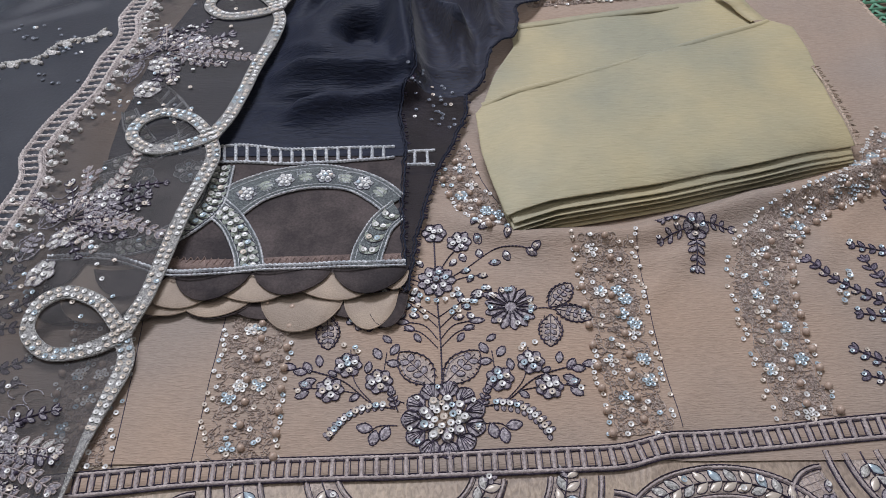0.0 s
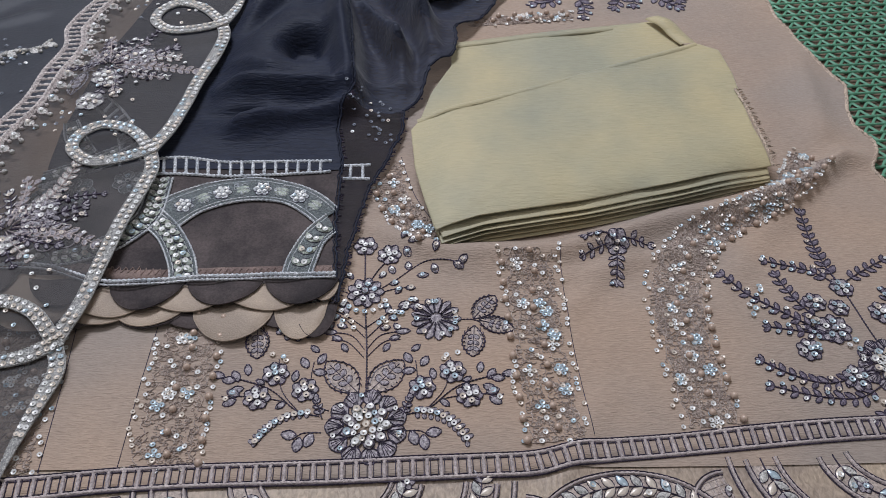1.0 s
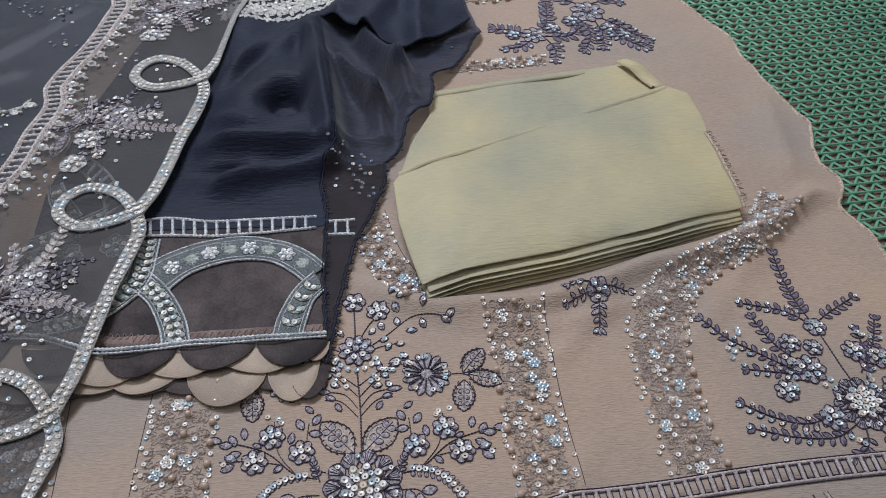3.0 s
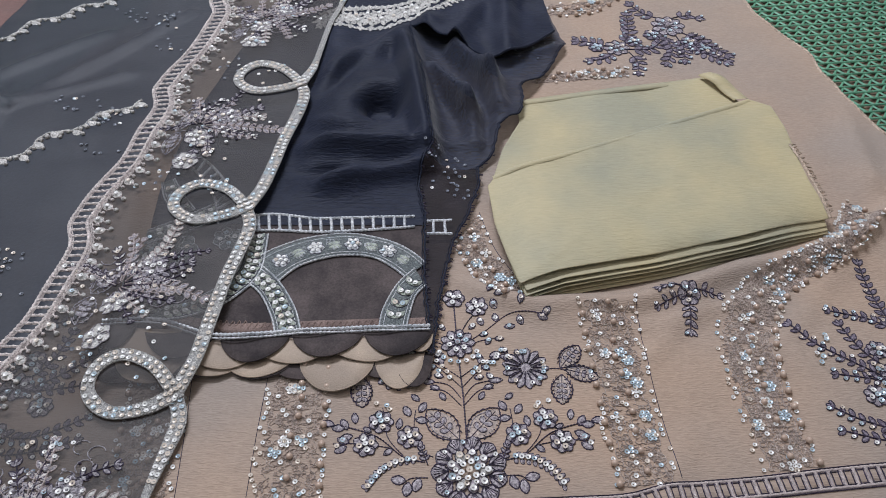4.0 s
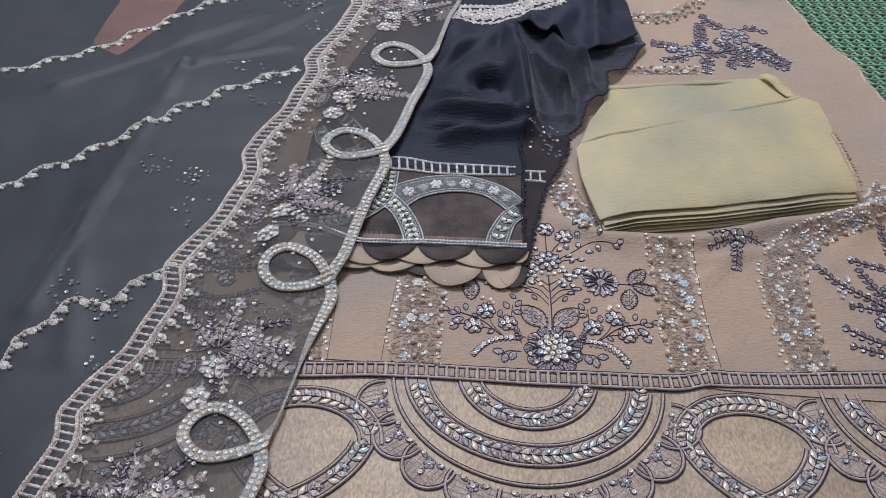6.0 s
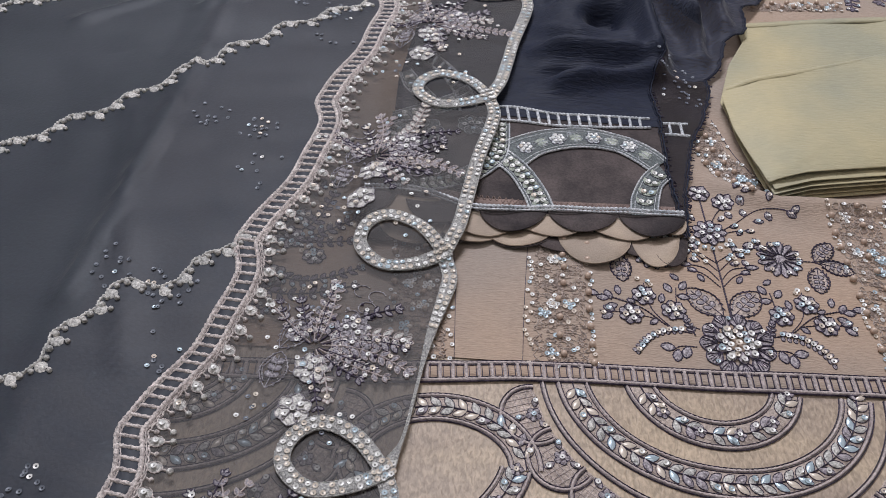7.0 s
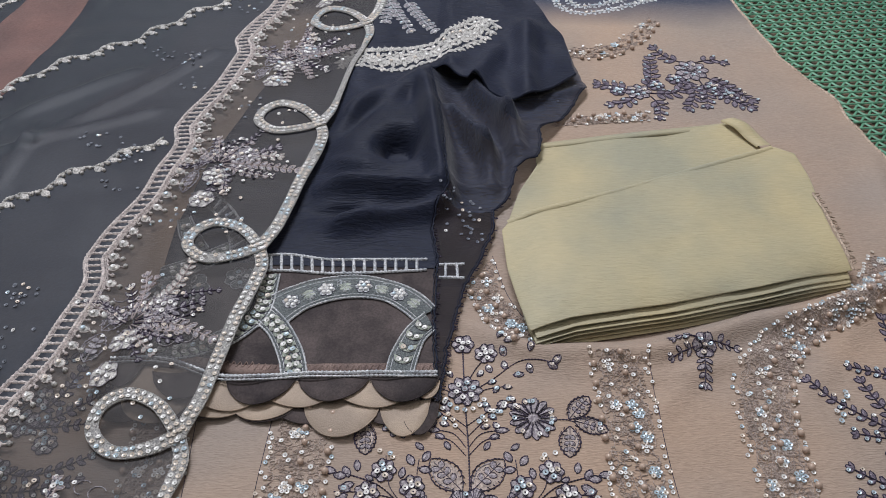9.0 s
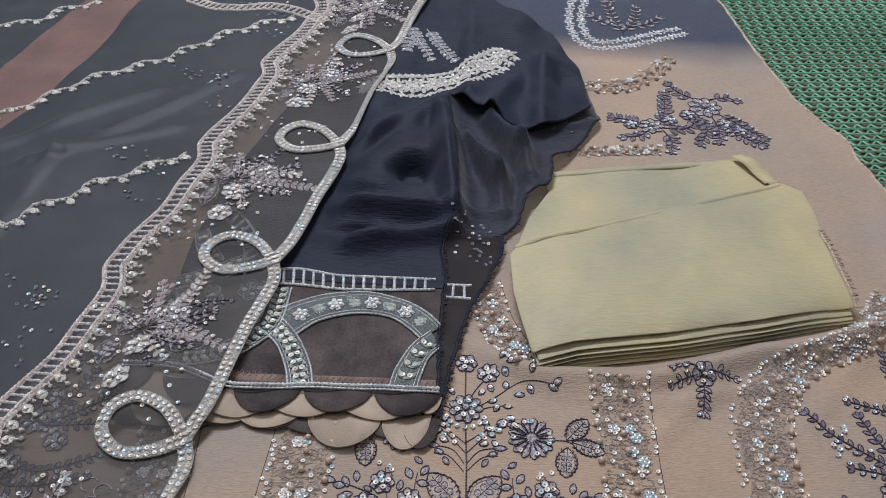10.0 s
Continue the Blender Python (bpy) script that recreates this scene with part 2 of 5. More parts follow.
def veil_z(x, y):
    out = step(0.0, 0.03, -0.49 - x) * 0.004
    w = 0.0022 * noise.noise(Vector((x * 7 + y * 4, y * 6, 9.0))) + 0.0008 * noise.noise(Vector((x * 22, y * 22, 4.0)))
    w += 0.006 * ridge_line(x, y, -0.50, 0.0, -0.47, 0.45, 0.005) + 0.006 * ridge_line(x, y, -0.47, 0.42, -0.31, 0.60, 0.005)
    w += 0.005 * ridge_line(x, y, -0.62, 0.36, -0.40, 0.56, 0.006) + 0.005 * ridge_line(x, y, -0.50, 0.40, -0.36, 0.48, 0.005) + 0.003 * ridge_line(x, y, -0.44, -0.05, -0.52, 0.22, 0.010)
    return cloth_z(x, y) + 0.0035 + 0.009 * over_sleeve(x, y) + w + 0.002 - out


# ---- mesh building ----
class Build:
    """Gathers vertices and faces with a material slot each."""

    def __init__(self, *mats):
        self.v, self.f, self.m, self.mats = [], [], [], mats

    def add(self, verts, faces, slot=0):
        n = len(self.v)
        self.v += verts
        self.f += [tuple(i + n for i in f) for f in faces]
        self.m += [slot] * len(faces)

    def mesh(self, name, smooth=True):
        me = bpy.data.meshes.new(name)
        me.from_pydata([tuple(p) for p in self.v], [], self.f)
        for m in self.mats:
            me.materials.append(m)
        me.polygons.foreach_set("material_index", self.m)
        me.polygons.foreach_set("use_smooth", [smooth] * len(self.f))
        me.update()
        return me

    def strand(self, pts, width, height, surf, lift=0.0, slot=0, rope=0.0, closed=False, space=0.0025):
        """A low rounded thread or cord laid on a surface along a 2D line."""
        p = spaced(pts, space, closed)
        n = len(p)
        verts, faces = [], []
        for i, (x, y) in enumerate(p):
            a = p[i - 1] if (closed or i) else p[0]
            b = p[(i + 1) % n] if (closed or i < n - 1) else p[-1]
            dx, dy = b[0] - a[0], b[1] - a[1]
            l = math.hypot(dx, dy) or 1e-9
            nx, ny = -dy / l, dx / l
            k = 1 - rope * (i % 2)
            z = surf(x, y) + lift
            for s, h in ((-0.5, -0.0004), (-0.3, height * 0.85), (0.0, height), (0.3, height * 0.85), (0.5, -0.0004)):
                verts.append((x + nx * s * width * k, y + ny * s * width * k, z + h * k))
        for i in range(n if closed else n - 1):
            j = (i + 1) % n
            faces += [(i * 5 + q, i * 5 + q + 1, j * 5 + q + 1, j * 5 + q) for q in range(4)]
        self.add(verts, faces, slot)

    def pad(self, x, y, ang, length, width, height, surf, lift=0.0, slot=0, tip=1.0):
        """A raised satin-stitch petal or leaf from (x, y) outwards; tip 1 is pointed, 0 round."""
        ca, sa = math.cos(ang), math.sin(ang)
        verts, faces = [], []
        prof = [(0.0, 0.18), (0.22, 0.72), (0.5, 1.0), (0.78, 0.86 - 0.26 * tip), (1.0, 0.32 * (1 - tip) + 0.02)]
        for s, w in prof:
            for k in (-1, 0, 1):
                u, v = s * length, k * w * width / 2
                px, py = x + u * ca - v * sa, y + u * sa + v * ca
                verts.append((px, py, surf(px, py) + lift + (height * (0.6 + 0.4 * w) if k == 0 else -0.0002)))
        for i in range(4):
            faces += [(i * 3, i * 3 + 3, i * 3 + 4, i * 3 + 1), (i * 3 + 1, i * 3 + 4, i * 3 + 5, i * 3 + 2)]
        self.add(verts, faces, slot)

    def pad_line(self, x, y, ang, length, width, surf, thick, lift=0.0, slot=1, tip=1.0):
        """The outline cord round such a petal."""
        ca, sa = math.cos(ang), math.sin(ang)
        side = [(0.0, 0.1), (0.22, 0.74), (0.5, 1.04), (0.78, 0.9 - 0.26 * tip), (1.03, 0.0)]
        loop = [(s, w) for s, w in side] + [(s, -w) for s, w in reversed(side[:-1])]
        pts = [(x + s * length * ca - w * width / 2 * sa, y + s * length * sa + w * width / 2 * ca) for s, w in loop]
        self.strand(smooth_line(pts, 2, True), thick * 1.1, thick * 0.6, surf, lift, slot, 0.55, True, 0.0013)

    def ball(self, x, y, z, r, slot=0, rings=5, sides=8):
        verts = [(x, y, z + r)]
        for i in range(1, rings):
            a = math.pi * i / rings
            verts += [(x + r * math.sin(a) * math.cos(2 * math.pi * j / sides), y + r * math.sin(a) * math.sin(2 * math.pi * j / sides),
                       z + r * math.cos(a)) for j in range(sides)]
        verts.append((x, y, z - r))
        last = len(verts) - 1
        faces = [(0, 1 + j, 1 + (j + 1) % sides) for j in range(sides)]
        for i in range(rings - 2):
            for j in range(sides):
                a, b = 1 + i * sides, 1 + (i + 1) * sides
                faces.append((a + j, b + j, b + (j + 1) % sides, a + (j + 1) % sides))
        a = 1 + (rings - 2) * sides
        faces += [(a + j, last, a + (j + 1) % sides) for j in range(sides)]
        self.add(verts, faces, slot)

    def band(self, inner, outer, surf, lift, slot=0, thick=0.001, n=24):
        """A raised strip of embroidery between two lines."""
        a, b = evenly(inner, n), evenly(outer, n)
        verts, faces = [], []
        for p, q in zip(a, b):
            for s, h in ((0, -0.0005), (0.04, thick), (0.5, thick * 1.15), (0.96, thick), (1, -0.0005)):
                x, y = p[0] + (q[0] - p[0]) * s, p[1] + (q[1] - p[1]) * s
                verts.append((x, y, surf(x, y) + lift + h))
        for i in range(n - 1):
            faces += [(i * 5 + q, i * 5 + q + 1, i * 5 + q + 6, i * 5 + q + 5) for q in range(4)]
        self.add(verts, faces, slot)


def smooth_line(pts, k=4, closed=False):
    """Catmull-Rom points through a few control points."""
    n, out = len(pts), []
    for i in range(n if closed else n - 1):
        p = [pts[j % n] if closed else pts[min(max(j, 0), n - 1)] for j in (i - 1, i, i + 1, i + 2)]
        for s in range(k):
            t = s / k
            out.append(tuple(0.5 * (2 * p[1][c] + (p[2][c] - p[0][c]) * t + (2 * p[0][c] - 5 * p[1][c] + 4 * p[2][c] - p[3][c]) * t * t
                                    + (3 * p[1][c] - p[0][c] - 3 * p[2][c] + p[3][c]) * t ** 3) for c in (0, 1)))
    return out if closed else out + [pts[-1]]


def spaced(pts, gap, closed=False):
    q = list(pts) + ([pts[0]] if closed else [])
    total = sum(math.dist(a, b) for a, b in zip(q, q[1:]))
    n = max(3, int(total / gap) + 1)
    n += n % 2 if closed else 0
    out = evenly(q, n + 1 if closed else n)
    return out[:-1] if closed else out


def evenly(pts, n):
    acc = [0.0]
    for a, b in zip(pts, pts[1:]):
        acc.append(acc[-1] + math.dist(a, b))
    out, k = [], 0
    for i in range(n):
        d = acc[-1] * i / (n - 1)
        while k < len(pts) - 2 and acc[k + 1] < d:
            k += 1
        t = (d - acc[k]) / ((acc[k + 1] - acc[k]) or 1e-9)
        out.append((pts[k][0] + (pts[k + 1][0] - pts[k][0]) * t, pts[k][1] + (pts[k + 1][1] - pts[k][1]) * t))
    return out


def offset(pts, d):
    out = []
    for i, p in enumerate(pts):
        a, b = pts[max(i - 1, 0)], pts[min(i + 1, len(pts) - 1)]
        l = math.dist(a, b) or 1e-9
        out.append((p[0] - (b[1] - a[1]) / l * d, p[1] + (b[0] - a[0]) / l * d))
    return out


def arc(cx, cy, rx, ry, a, b, n=20):
    return [(cx + rx * math.cos(radians(a + (b - a) * i / n)), cy + ry * math.sin(radians(a + (b - a) * i / n))) for i in range(n + 1)]


def thing(name, label, category, group="", kind=""):
    return tagged(new(name), label, category, group, kind)


def part(name, build, parent, label="", smooth=True):
    ob = new(name, build.mesh(name, smooth))
    ob.parent = parent
    return tagged(ob, label)


def sheet(build, left, right, y0, y1, rows, cols, surf, lift=0.0, slot=0):
    """A cloth between two edge tables, row by row."""
    verts = []
    for i in range(rows + 1):
        y = y0 + (y1 - y0) * i / rows
        a, b = table(left, y), table(right, y)
        for j in range(cols + 1):
            x = a + (b - a) * j / cols
            verts.append((x, y, surf(x, y) + lift))
    c = cols + 1
    build.add(verts, [(i * c + j, i * c + j + 1, (i + 1) * c + j + 1, (i + 1) * c + j) for i in range(rows) for j in range(cols)], slot)


def sequin_mesh(name, m):
    b = Build(m)
    n = 10
    verts = [(math.cos(2 * math.pi * i / n), math.sin(2 * math.pi * i / n), 0.0) for i in range(n)]
    verts += [(0.62 * math.cos(2 * math.pi * i / n), 0.62 * math.sin(2 * math.pi * i / n), -0.16) for i in range(n)]
    verts += [(0.33 * math.cos(2 * math.pi * i / n), 0.33 * math.sin(2 * math.pi * i / n), -0.20) for i in range(n)]
    b.add(verts, [(r * n + i, r * n + (i + 1) % n, (r + 1) * n + (i + 1) % n, (r + 1) * n + i) for r in (0, 1) for i in range(n)])
    return b.mesh(name)


def pearl_mesh():
    b = Build(PEARL)
    b.ball(0, 0, 0, 1.0, 0, 6, 10)
    return b.mesh("pearl")


SEQUINS = [sequin_mesh("sequin", m) for m in (SEQUIN, SEQUIN_WARM, SEQUIN_BLUE, SEQUIN_SMOKE)]
PEARLS = pearl_mesh()
rng = random.Random(7)


class Pieces:
    """Sequins or pearls of one part: those about a middle become objects of their own, the rest one joined mesh."""

    def __init__(self, limit=120, middle=(-0.05, 0.08)):
        self.limit, self.middle, self.rows = limit, middle, []

    def sequin(self, x, y, surf, r=0.0021, lift=0.0012, blue=0.15, warm=0.2, tilt=11, smoke=False):
        r *= 1.04
        k = rng.random()
        me = SEQUINS[3] if smoke else SEQUINS[2] if k < blue else SEQUINS[1] if k < blue + warm else SEQUINS[0]
        m = pose(x, y, surf(x, y) + lift, rng.uniform(-tilt, tilt), rng.uniform(-tilt, tilt), rng.uniform(0, 90))
        self.rows.append((me, m @ Matrix.Diagonal((r, r, r, 1)), "sequin"))

    def pearl(self, x, y, surf, r=0.0023, lift=0.0):
        self.rows.append((PEARLS, pose(x, y, surf(x, y) + lift + r * 0.8) @ Matrix.Diagonal((r, r, r, 1)), "pearl"))

    def place(self, parent, name="sequin_sprinkle"):
        mid = Vector((*self.middle, 0))
        self.rows.sort(key=lambda q: (q[1].translation - mid).length)
        for me, m, title in self.rows[:self.limit]:
            ob = new(title, me)
            ob.parent = parent
            ob.matrix_basis = m
        rest = self.rows[self.limit:]
        if rest:
            b = Build(SEQUIN, SEQUIN_WARM, SEQUIN_BLUE, SEQUIN_SMOKE, PEARL)
            for me, m, _ in rest:
                slot = 4 if me == PEARLS else SEQUINS.index(me)
                b.add([tuple(m @ v.co) for v in me.vertices], [tuple(p.vertices) for p in me.polygons], slot)
            tagged(part(name, b, parent), kind="stuff")


# ---- the setting ----
def slab(name, x0, x1, y0, y1, z0, z1, m):
    b = Build(m)
    v = [(x, y, z) for z in (z0, z1) for x, y in ((x0, y0), (x1, y0), (x1, y1), (x0, y1))]
    b.add(v, [(3, 2, 1, 0), (4, 5, 6, 7), (0, 1, 5, 4), (1, 2, 6, 5), (2, 3, 7, 6), (3, 0, 4, 7)])
    return tagged(new(name, b.mesh(name, False)), kind="structure")


slab("floor", -2.6, 2.6, -2.2, 3.2, -0.12, -0.011, FLOOR)
slab("ceiling", -2.6, 2.6, -2.2, 3.2, 2.62, 2.75, PAINT)
slab("wall_north", -2.6, 2.6, 3.2, 3.3, -0.12, 2.75, PAINT)
slab("wall_south", -2.6, 2.6, -2.3, -2.2, -0.12, 2.75, PAINT)
slab("wall_east", 2.6, 2.7, -2.2, 3.2, -0.12, 2.75, PAINT)
slab("wall_west", -2.7, -2.6, -2.2, 3.2, -0.12, 2.75, PAINT)


def green_mat():
    """Open-weave plastic mat: straight strands with zigzags between them."""
    mat_thing = thing("woven_mat", "green open-weave plastic floor mat with triangular holes", "mat")
    flat = lambda x, y: -0.0085
    pitch, gap = 0.0165, 0.0115
    for x0, x1, y0, y1 in ((-1.35, 1.25, -0.55, 1.6),):
        b = Build(GREEN)
        for r in range(int((y1 - y0) / gap)):
            y = y0 + r * gap
            lean = lambda x: y + 0.10 * (x - x0)
            n = int((x1 - x0) / pitch)
            b.strand([(x0, lean(x0)), (x1, lean(x1))], 0.0024, 0.0014, flat, 0.0006, space=0.05)
            zig = [(x0 + pitch * (i + 0.5 * (r % 2)) / 2 * 1.0, lean(x0 + pitch * i / 2) + (gap if i % 2 else 0)) for i in range(2 * n)]
            verts, faces = [], []
            for i, (p, q) in enumerate(zip(zig, zig[1:])):
                dx, dy = q[0] - p[0], q[1] - p[1]
                l = math.hypot(dx, dy)
                ox, oy = -dy / l * 0.0014, dx / l * 0.0014
                k = len(verts)
                verts += [(p[0] - ox, p[1] - oy, -0.0092), (p[0], p[1], -0.0075), (p[0] + ox, p[1] + oy, -0.0092),
                          (q[0] - ox, q[1] - oy, -0.0092), (q[0], q[1], -0.0075), (q[0] + ox, q[1] + oy, -0.0092)]
                faces += [(k, k + 3, k + 4, k + 1), (k + 1, k + 4, k + 5, k + 2)]
            b.add(verts, faces)
        tagged(part("mesh_weave", b, mat_thing), kind="stuff")


green_mat()


# ---- embroidery kinds ----
def blossom(x, y, r, n, surf, parent, seq, name="blossom", fill=PETAL, line=PLUM, lift=0.0004, heart=5, turn=0.0, blue=0.25, label=""):
    b = Build(fill, line)
    for i in range(n):
        a = turn + 2 * math.pi * i / n
        w = min(2.5 * r / n * 2, r * 0.85)
        px, py = x + 0.2 * r * math.cos(a), y + 0.2 * r * math.sin(a)
        b.pad(px, py, a, 0.8 * r, w, 0.0012, surf, lift, 0, 0.0)
        b.pad_line(px, py, a, 0.8 * r, w, surf, 0.0010, lift + 0.0006, 1, 0.15)
    b.ball(x, y, surf(x, y) + lift + 0.001, 0.18 * r, 0, 4, 8)
    part(name, b, parent, label)
    for i in range(heart):
        a = turn + 0.3 + 2 * math.pi * i / heart
        seq.sequin(x + 0.5 * r * math.cos(a), y + 0.5 * r * math.sin(a), surf, min(0.0022, 0.24 * r), lift + 0.0021, blue)
    if heart:
        seq.sequin(x, y, surf, min(0.0021, 0.24 * r), lift + 0.003, blue)


def rosette(x, y, r, surf, parent, seq):
    """The large flower: dark fringed lobes outside, pale petals inside, each with sequins, round a sequin heart."""
    b = Build(PETAL, PLUM, PALE_LACE)
    for i in range(11):
        a = 2 * math.pi * (i + 0.5) / 11
        px, py = x + 0.56 * r * math.cos(a), y + 0.56 * r * math.sin(a)
        b.pad(px, py, a, 0.46 * r, 0.46 * r, 0.0014, surf, 0.0003, 0, 0.0)
        b.pad_line(px, py, a, 0.46 * r, 0.48 * r, surf, 0.0011, 0.0007, 1, 0.1)
        for k in (-0.42, -0.2, 0.0, 0.2, 0.42):
            b.strand([(px, py), (px + 0.40 * r * math.cos(a + k), py + 0.40 * r * math.sin(a + k))], 0.0007, 0.0008, surf, 0.0012, 1, 0.4, space=0.0016)
    for i in range(9):
        a = 2 * math.pi * i / 9
        px, py = x + 0.24 * r * math.cos(a), y + 0.24 * r * math.sin(a)
        b.pad(px, py, a, 0.40 * r, 0.29 * r, 0.0018, surf, 0.0010, 0 if i % 3 else 2, 0.0)
        b.pad_line(px, py, a, 0.40 * r, 0.27 * r, surf, 0.0008, 0.0016, 1, 0.1)
        seq.sequin(x + 0.50 * r * math.cos(a), y + 0.50 * r * math.sin(a), surf, 0.0025, 0.0036, 0.12, 0.2, 14)
        seq.sequin(x + 0.37 * r * math.cos(a + 0.3), y + 0.37 * r * math.sin(a + 0.3), surf, 0.0019, 0.0034, 0.2, 0.3, 14)
    for i in range(6):
        a = 2 * math.pi * i / 6 + 0.3
        seq.sequin(x + 0.23 * r * math.cos(a), y + 0.23 * r * math.sin(a), surf, 0.0024, 0.0038, 0.05, 0.1, 14)
    seq.sequin(x, y, surf, 0.0025, 0.0042, 0.0, 0.2, 8)
    for i in range(8):
        a = rng.uniform(0, 6.283)
        seq.sequin(x + 0.85 * r * math.cos(a), y + 0.85 * r * math.sin(a), surf, 0.0017, 0.0024, 0.5)
    part("rosette", b, parent)


def leaf(x, y, deg, length, surf, parent, wide=0.55, fill=PETAL, line=PLUM, ribs=True, ground=True):
    b = Build(fill, line, NETTING)
    a = radians(deg)
    ca, sa = math.cos(a), math.sin(a)
    w = length * wide
    b.pad_line(x, y, a, length, w, surf, 0.0011, 0.0004, 1, 0.5)
    b.strand([(x, y), (x + 0.9 * length * ca, y + 0.9 * length * sa)], 0.0008, 0.0008, surf, 0.0004, 1, 0.2)
    if ribs:
        if ground:
            b.pad(x, y, a, length * 0.97, w * 0.92, 0.0004, surf, 0.0002, 2, 0.5)
        for i in range(7):
            q = 0.10 + 0.13 * i
            hw = w * 0.46 * math.sin(math.pi * min(1.0, q * 1.02)) ** 0.7
            for k in (-1, 1):
                ex, ey = x + q * length * ca - k * hw * sa, y + q * length * sa + k * hw * ca
                b.strand(arc(ex, ey, 0.0017, 0.0017, deg - 40 if k > 0 else deg - 140, deg + 140 if k > 0 else deg + 40, 6), 0.0008, 0.0008, surf, 0.0005, 1, 0.4, space=0.0012)
        for s in (0.3, 0.5, 0.7):
            for k in (-1, 1):
                px, py = x + s * length * ca, y + s * length * sa
                b.pad(px, py, a + k * 0.9, 0.30 * w, 0.20 * w, 0.0011, surf, 0.0004, 0, 0.1)
                b.pad_line(px, py, a + k * 0.9, 0.32 * w, 0.22 * w, surf, 0.0006, 0.0006, 1, 0.1)
        rim = smooth_line([(x + s * length * ca - k * q * w / 2 * sa, y + s * length * sa + k * q * w / 2 * ca)
                           for k in (1, -1) for s, q in ((0.12, 0.35), (0.5, 0.84), (0.88, 0.3))][:3], 4)
        b.strand(rim, 0.0012, 0.0006, surf, 0.0003, 0, 0.5, space=0.0012)
    else:
        b.pad(x, y, a, length, w, 0.0011, surf, 0.0002, 0, 0.8)
    part("leaf", b, parent)


def frond(pts, surf, parent, seq, size=0.0085, gap=0.0085, fill=PETAL, line=PLUM, sequins=0.0, blue=0.6, name="frond"):
    """A stem with paired small leaves and a leaf at its tip."""
    p = spaced(smooth_line(pts, 5), gap)
    b = Build(fill, line)
    b.strand(p, 0.0013, 0.0012, surf, 0.0004, 1, 0.4, space=0.0012)
    for i in range(1, len(p)):
        a = math.atan2(p[i][1] - p[i - 1][1], p[i][0] - p[i - 1][0])
        sides = (-0.85, 0.85) if i < len(p) - 1 else (-0.7, 0.0, 0.7)
        for k in sides:
            s = size * (1.05 - 0.3 * i / len(p)) * rng.uniform(0.85, 1.1)
            b.pad(p[i][0], p[i][1], a + k, s, s * 0.48, 0.001, surf, 0.0003, 0, 0.8)
            b.pad_line(p[i][0], p[i][1], a + k, s, s * 0.52, surf, 0.0009, 0.0006, 1, 0.6)
            if rng.random() < sequins * 0.5:
                seq.sequin(p[i][0] + 0.75 * s * math.cos(a + k), p[i][1] + 0.75 * s * math.sin(a + k), surf, 0.0016, 0.0018, blue)
    part(name, b, parent)


def stem(pts, parent, surf, width=0.0012, line=PLUM):
    b = Build(line)
    b.strand(smooth_line(pts, 5), width * 1.1, width * 0.9, surf, 0.0003, 0, 0.6, space=0.0013)
    part("stem", b, parent)


def group_part(name, parent, label=""):
    """A part that only gathers its own pieces."""
    ob = new(name)
    ob.parent = parent
    return tagged(ob, label)


# ---- the beige kameez ----
kameez = thing("kameez", "beige embroidered chiffon kameez front spread over green mat", "dress")
AXIS = -0.003
EDGE_R = [(-0.45, 0.50), (0.0, 0.462), (0.168, 0.455), (0.214, 0.451), (0.250, 0.433), (0.272, 0.447), (0.285, 0.449), (0.308, 0.437), (0.332, 0.441),
          (0.371, 0.453), (0.415, 0.434), (0.47, 0.419), (0.53, 0.412), (0.602, 0.375), (0.723, 0.349), (0.87, 0.328), (1.1, 0.30)]
EDGE_L = [(-0.45, -0.50), (0.015, -0.484), (0.138, -0.492), (0.272, -0.483), (0.34, -0.488), (0.397, -0.494), (0.469, -0.445), (0.607, -0.369),
          (0.75, -0.34), (1.1, -0.30)]
LADDER = [(-0.52, -0.056), (-0.247, -0.045), (-0.136, -0.036), (-0.03, -0.032), (0.076, -0.029), (0.112, -0.027), (0.146, -0.020), (0.223, -0.013),
          (0.285, -0.008), (0.49, 0.004)]


def wavy_edge(rows, y0, y1, d=0.0):
    pts, y = [], y0
    while y <= y1:
        pts.append((table(rows, y) + 0.0025 * noise.noise(Vector((y * 40, 1.0, 0))) + d, y))
        y += 0.006
    return pts


kb = Build(CHIFFON)
EDGE_RW = [(y, x) for x, y in wavy_edge(EDGE_R, -0.45, 1.1)]
EDGE_LW = [(y, x) for x, y in wavy_edge(EDGE_L, -0.45, 1.1)]
sheet(kb, EDGE_LW, EDGE_RW, -0.03, 1.1, 225, 180, cloth_z)
part("chiffon_cloth", kb, kameez)
hb = Build(ORGANZA)
sheet(hb, EDGE_LW, EDGE_RW, -0.42, -0.024, 78, 180, cloth_z, -0.0012)
part("hem_panel", hb, kameez, "golden beige organza hem panel")
for rows in (EDGE_RW, EDGE_LW):
    b = Build(OVERLOCK)
    b.strand([(x, y) for y, x in rows], 0.0042, 0.0016, cloth_z, 0.0, 0, 0.3, space=0.0028)
    part("overlocked_edge", b, kameez, "pale overlocked edge stitching")

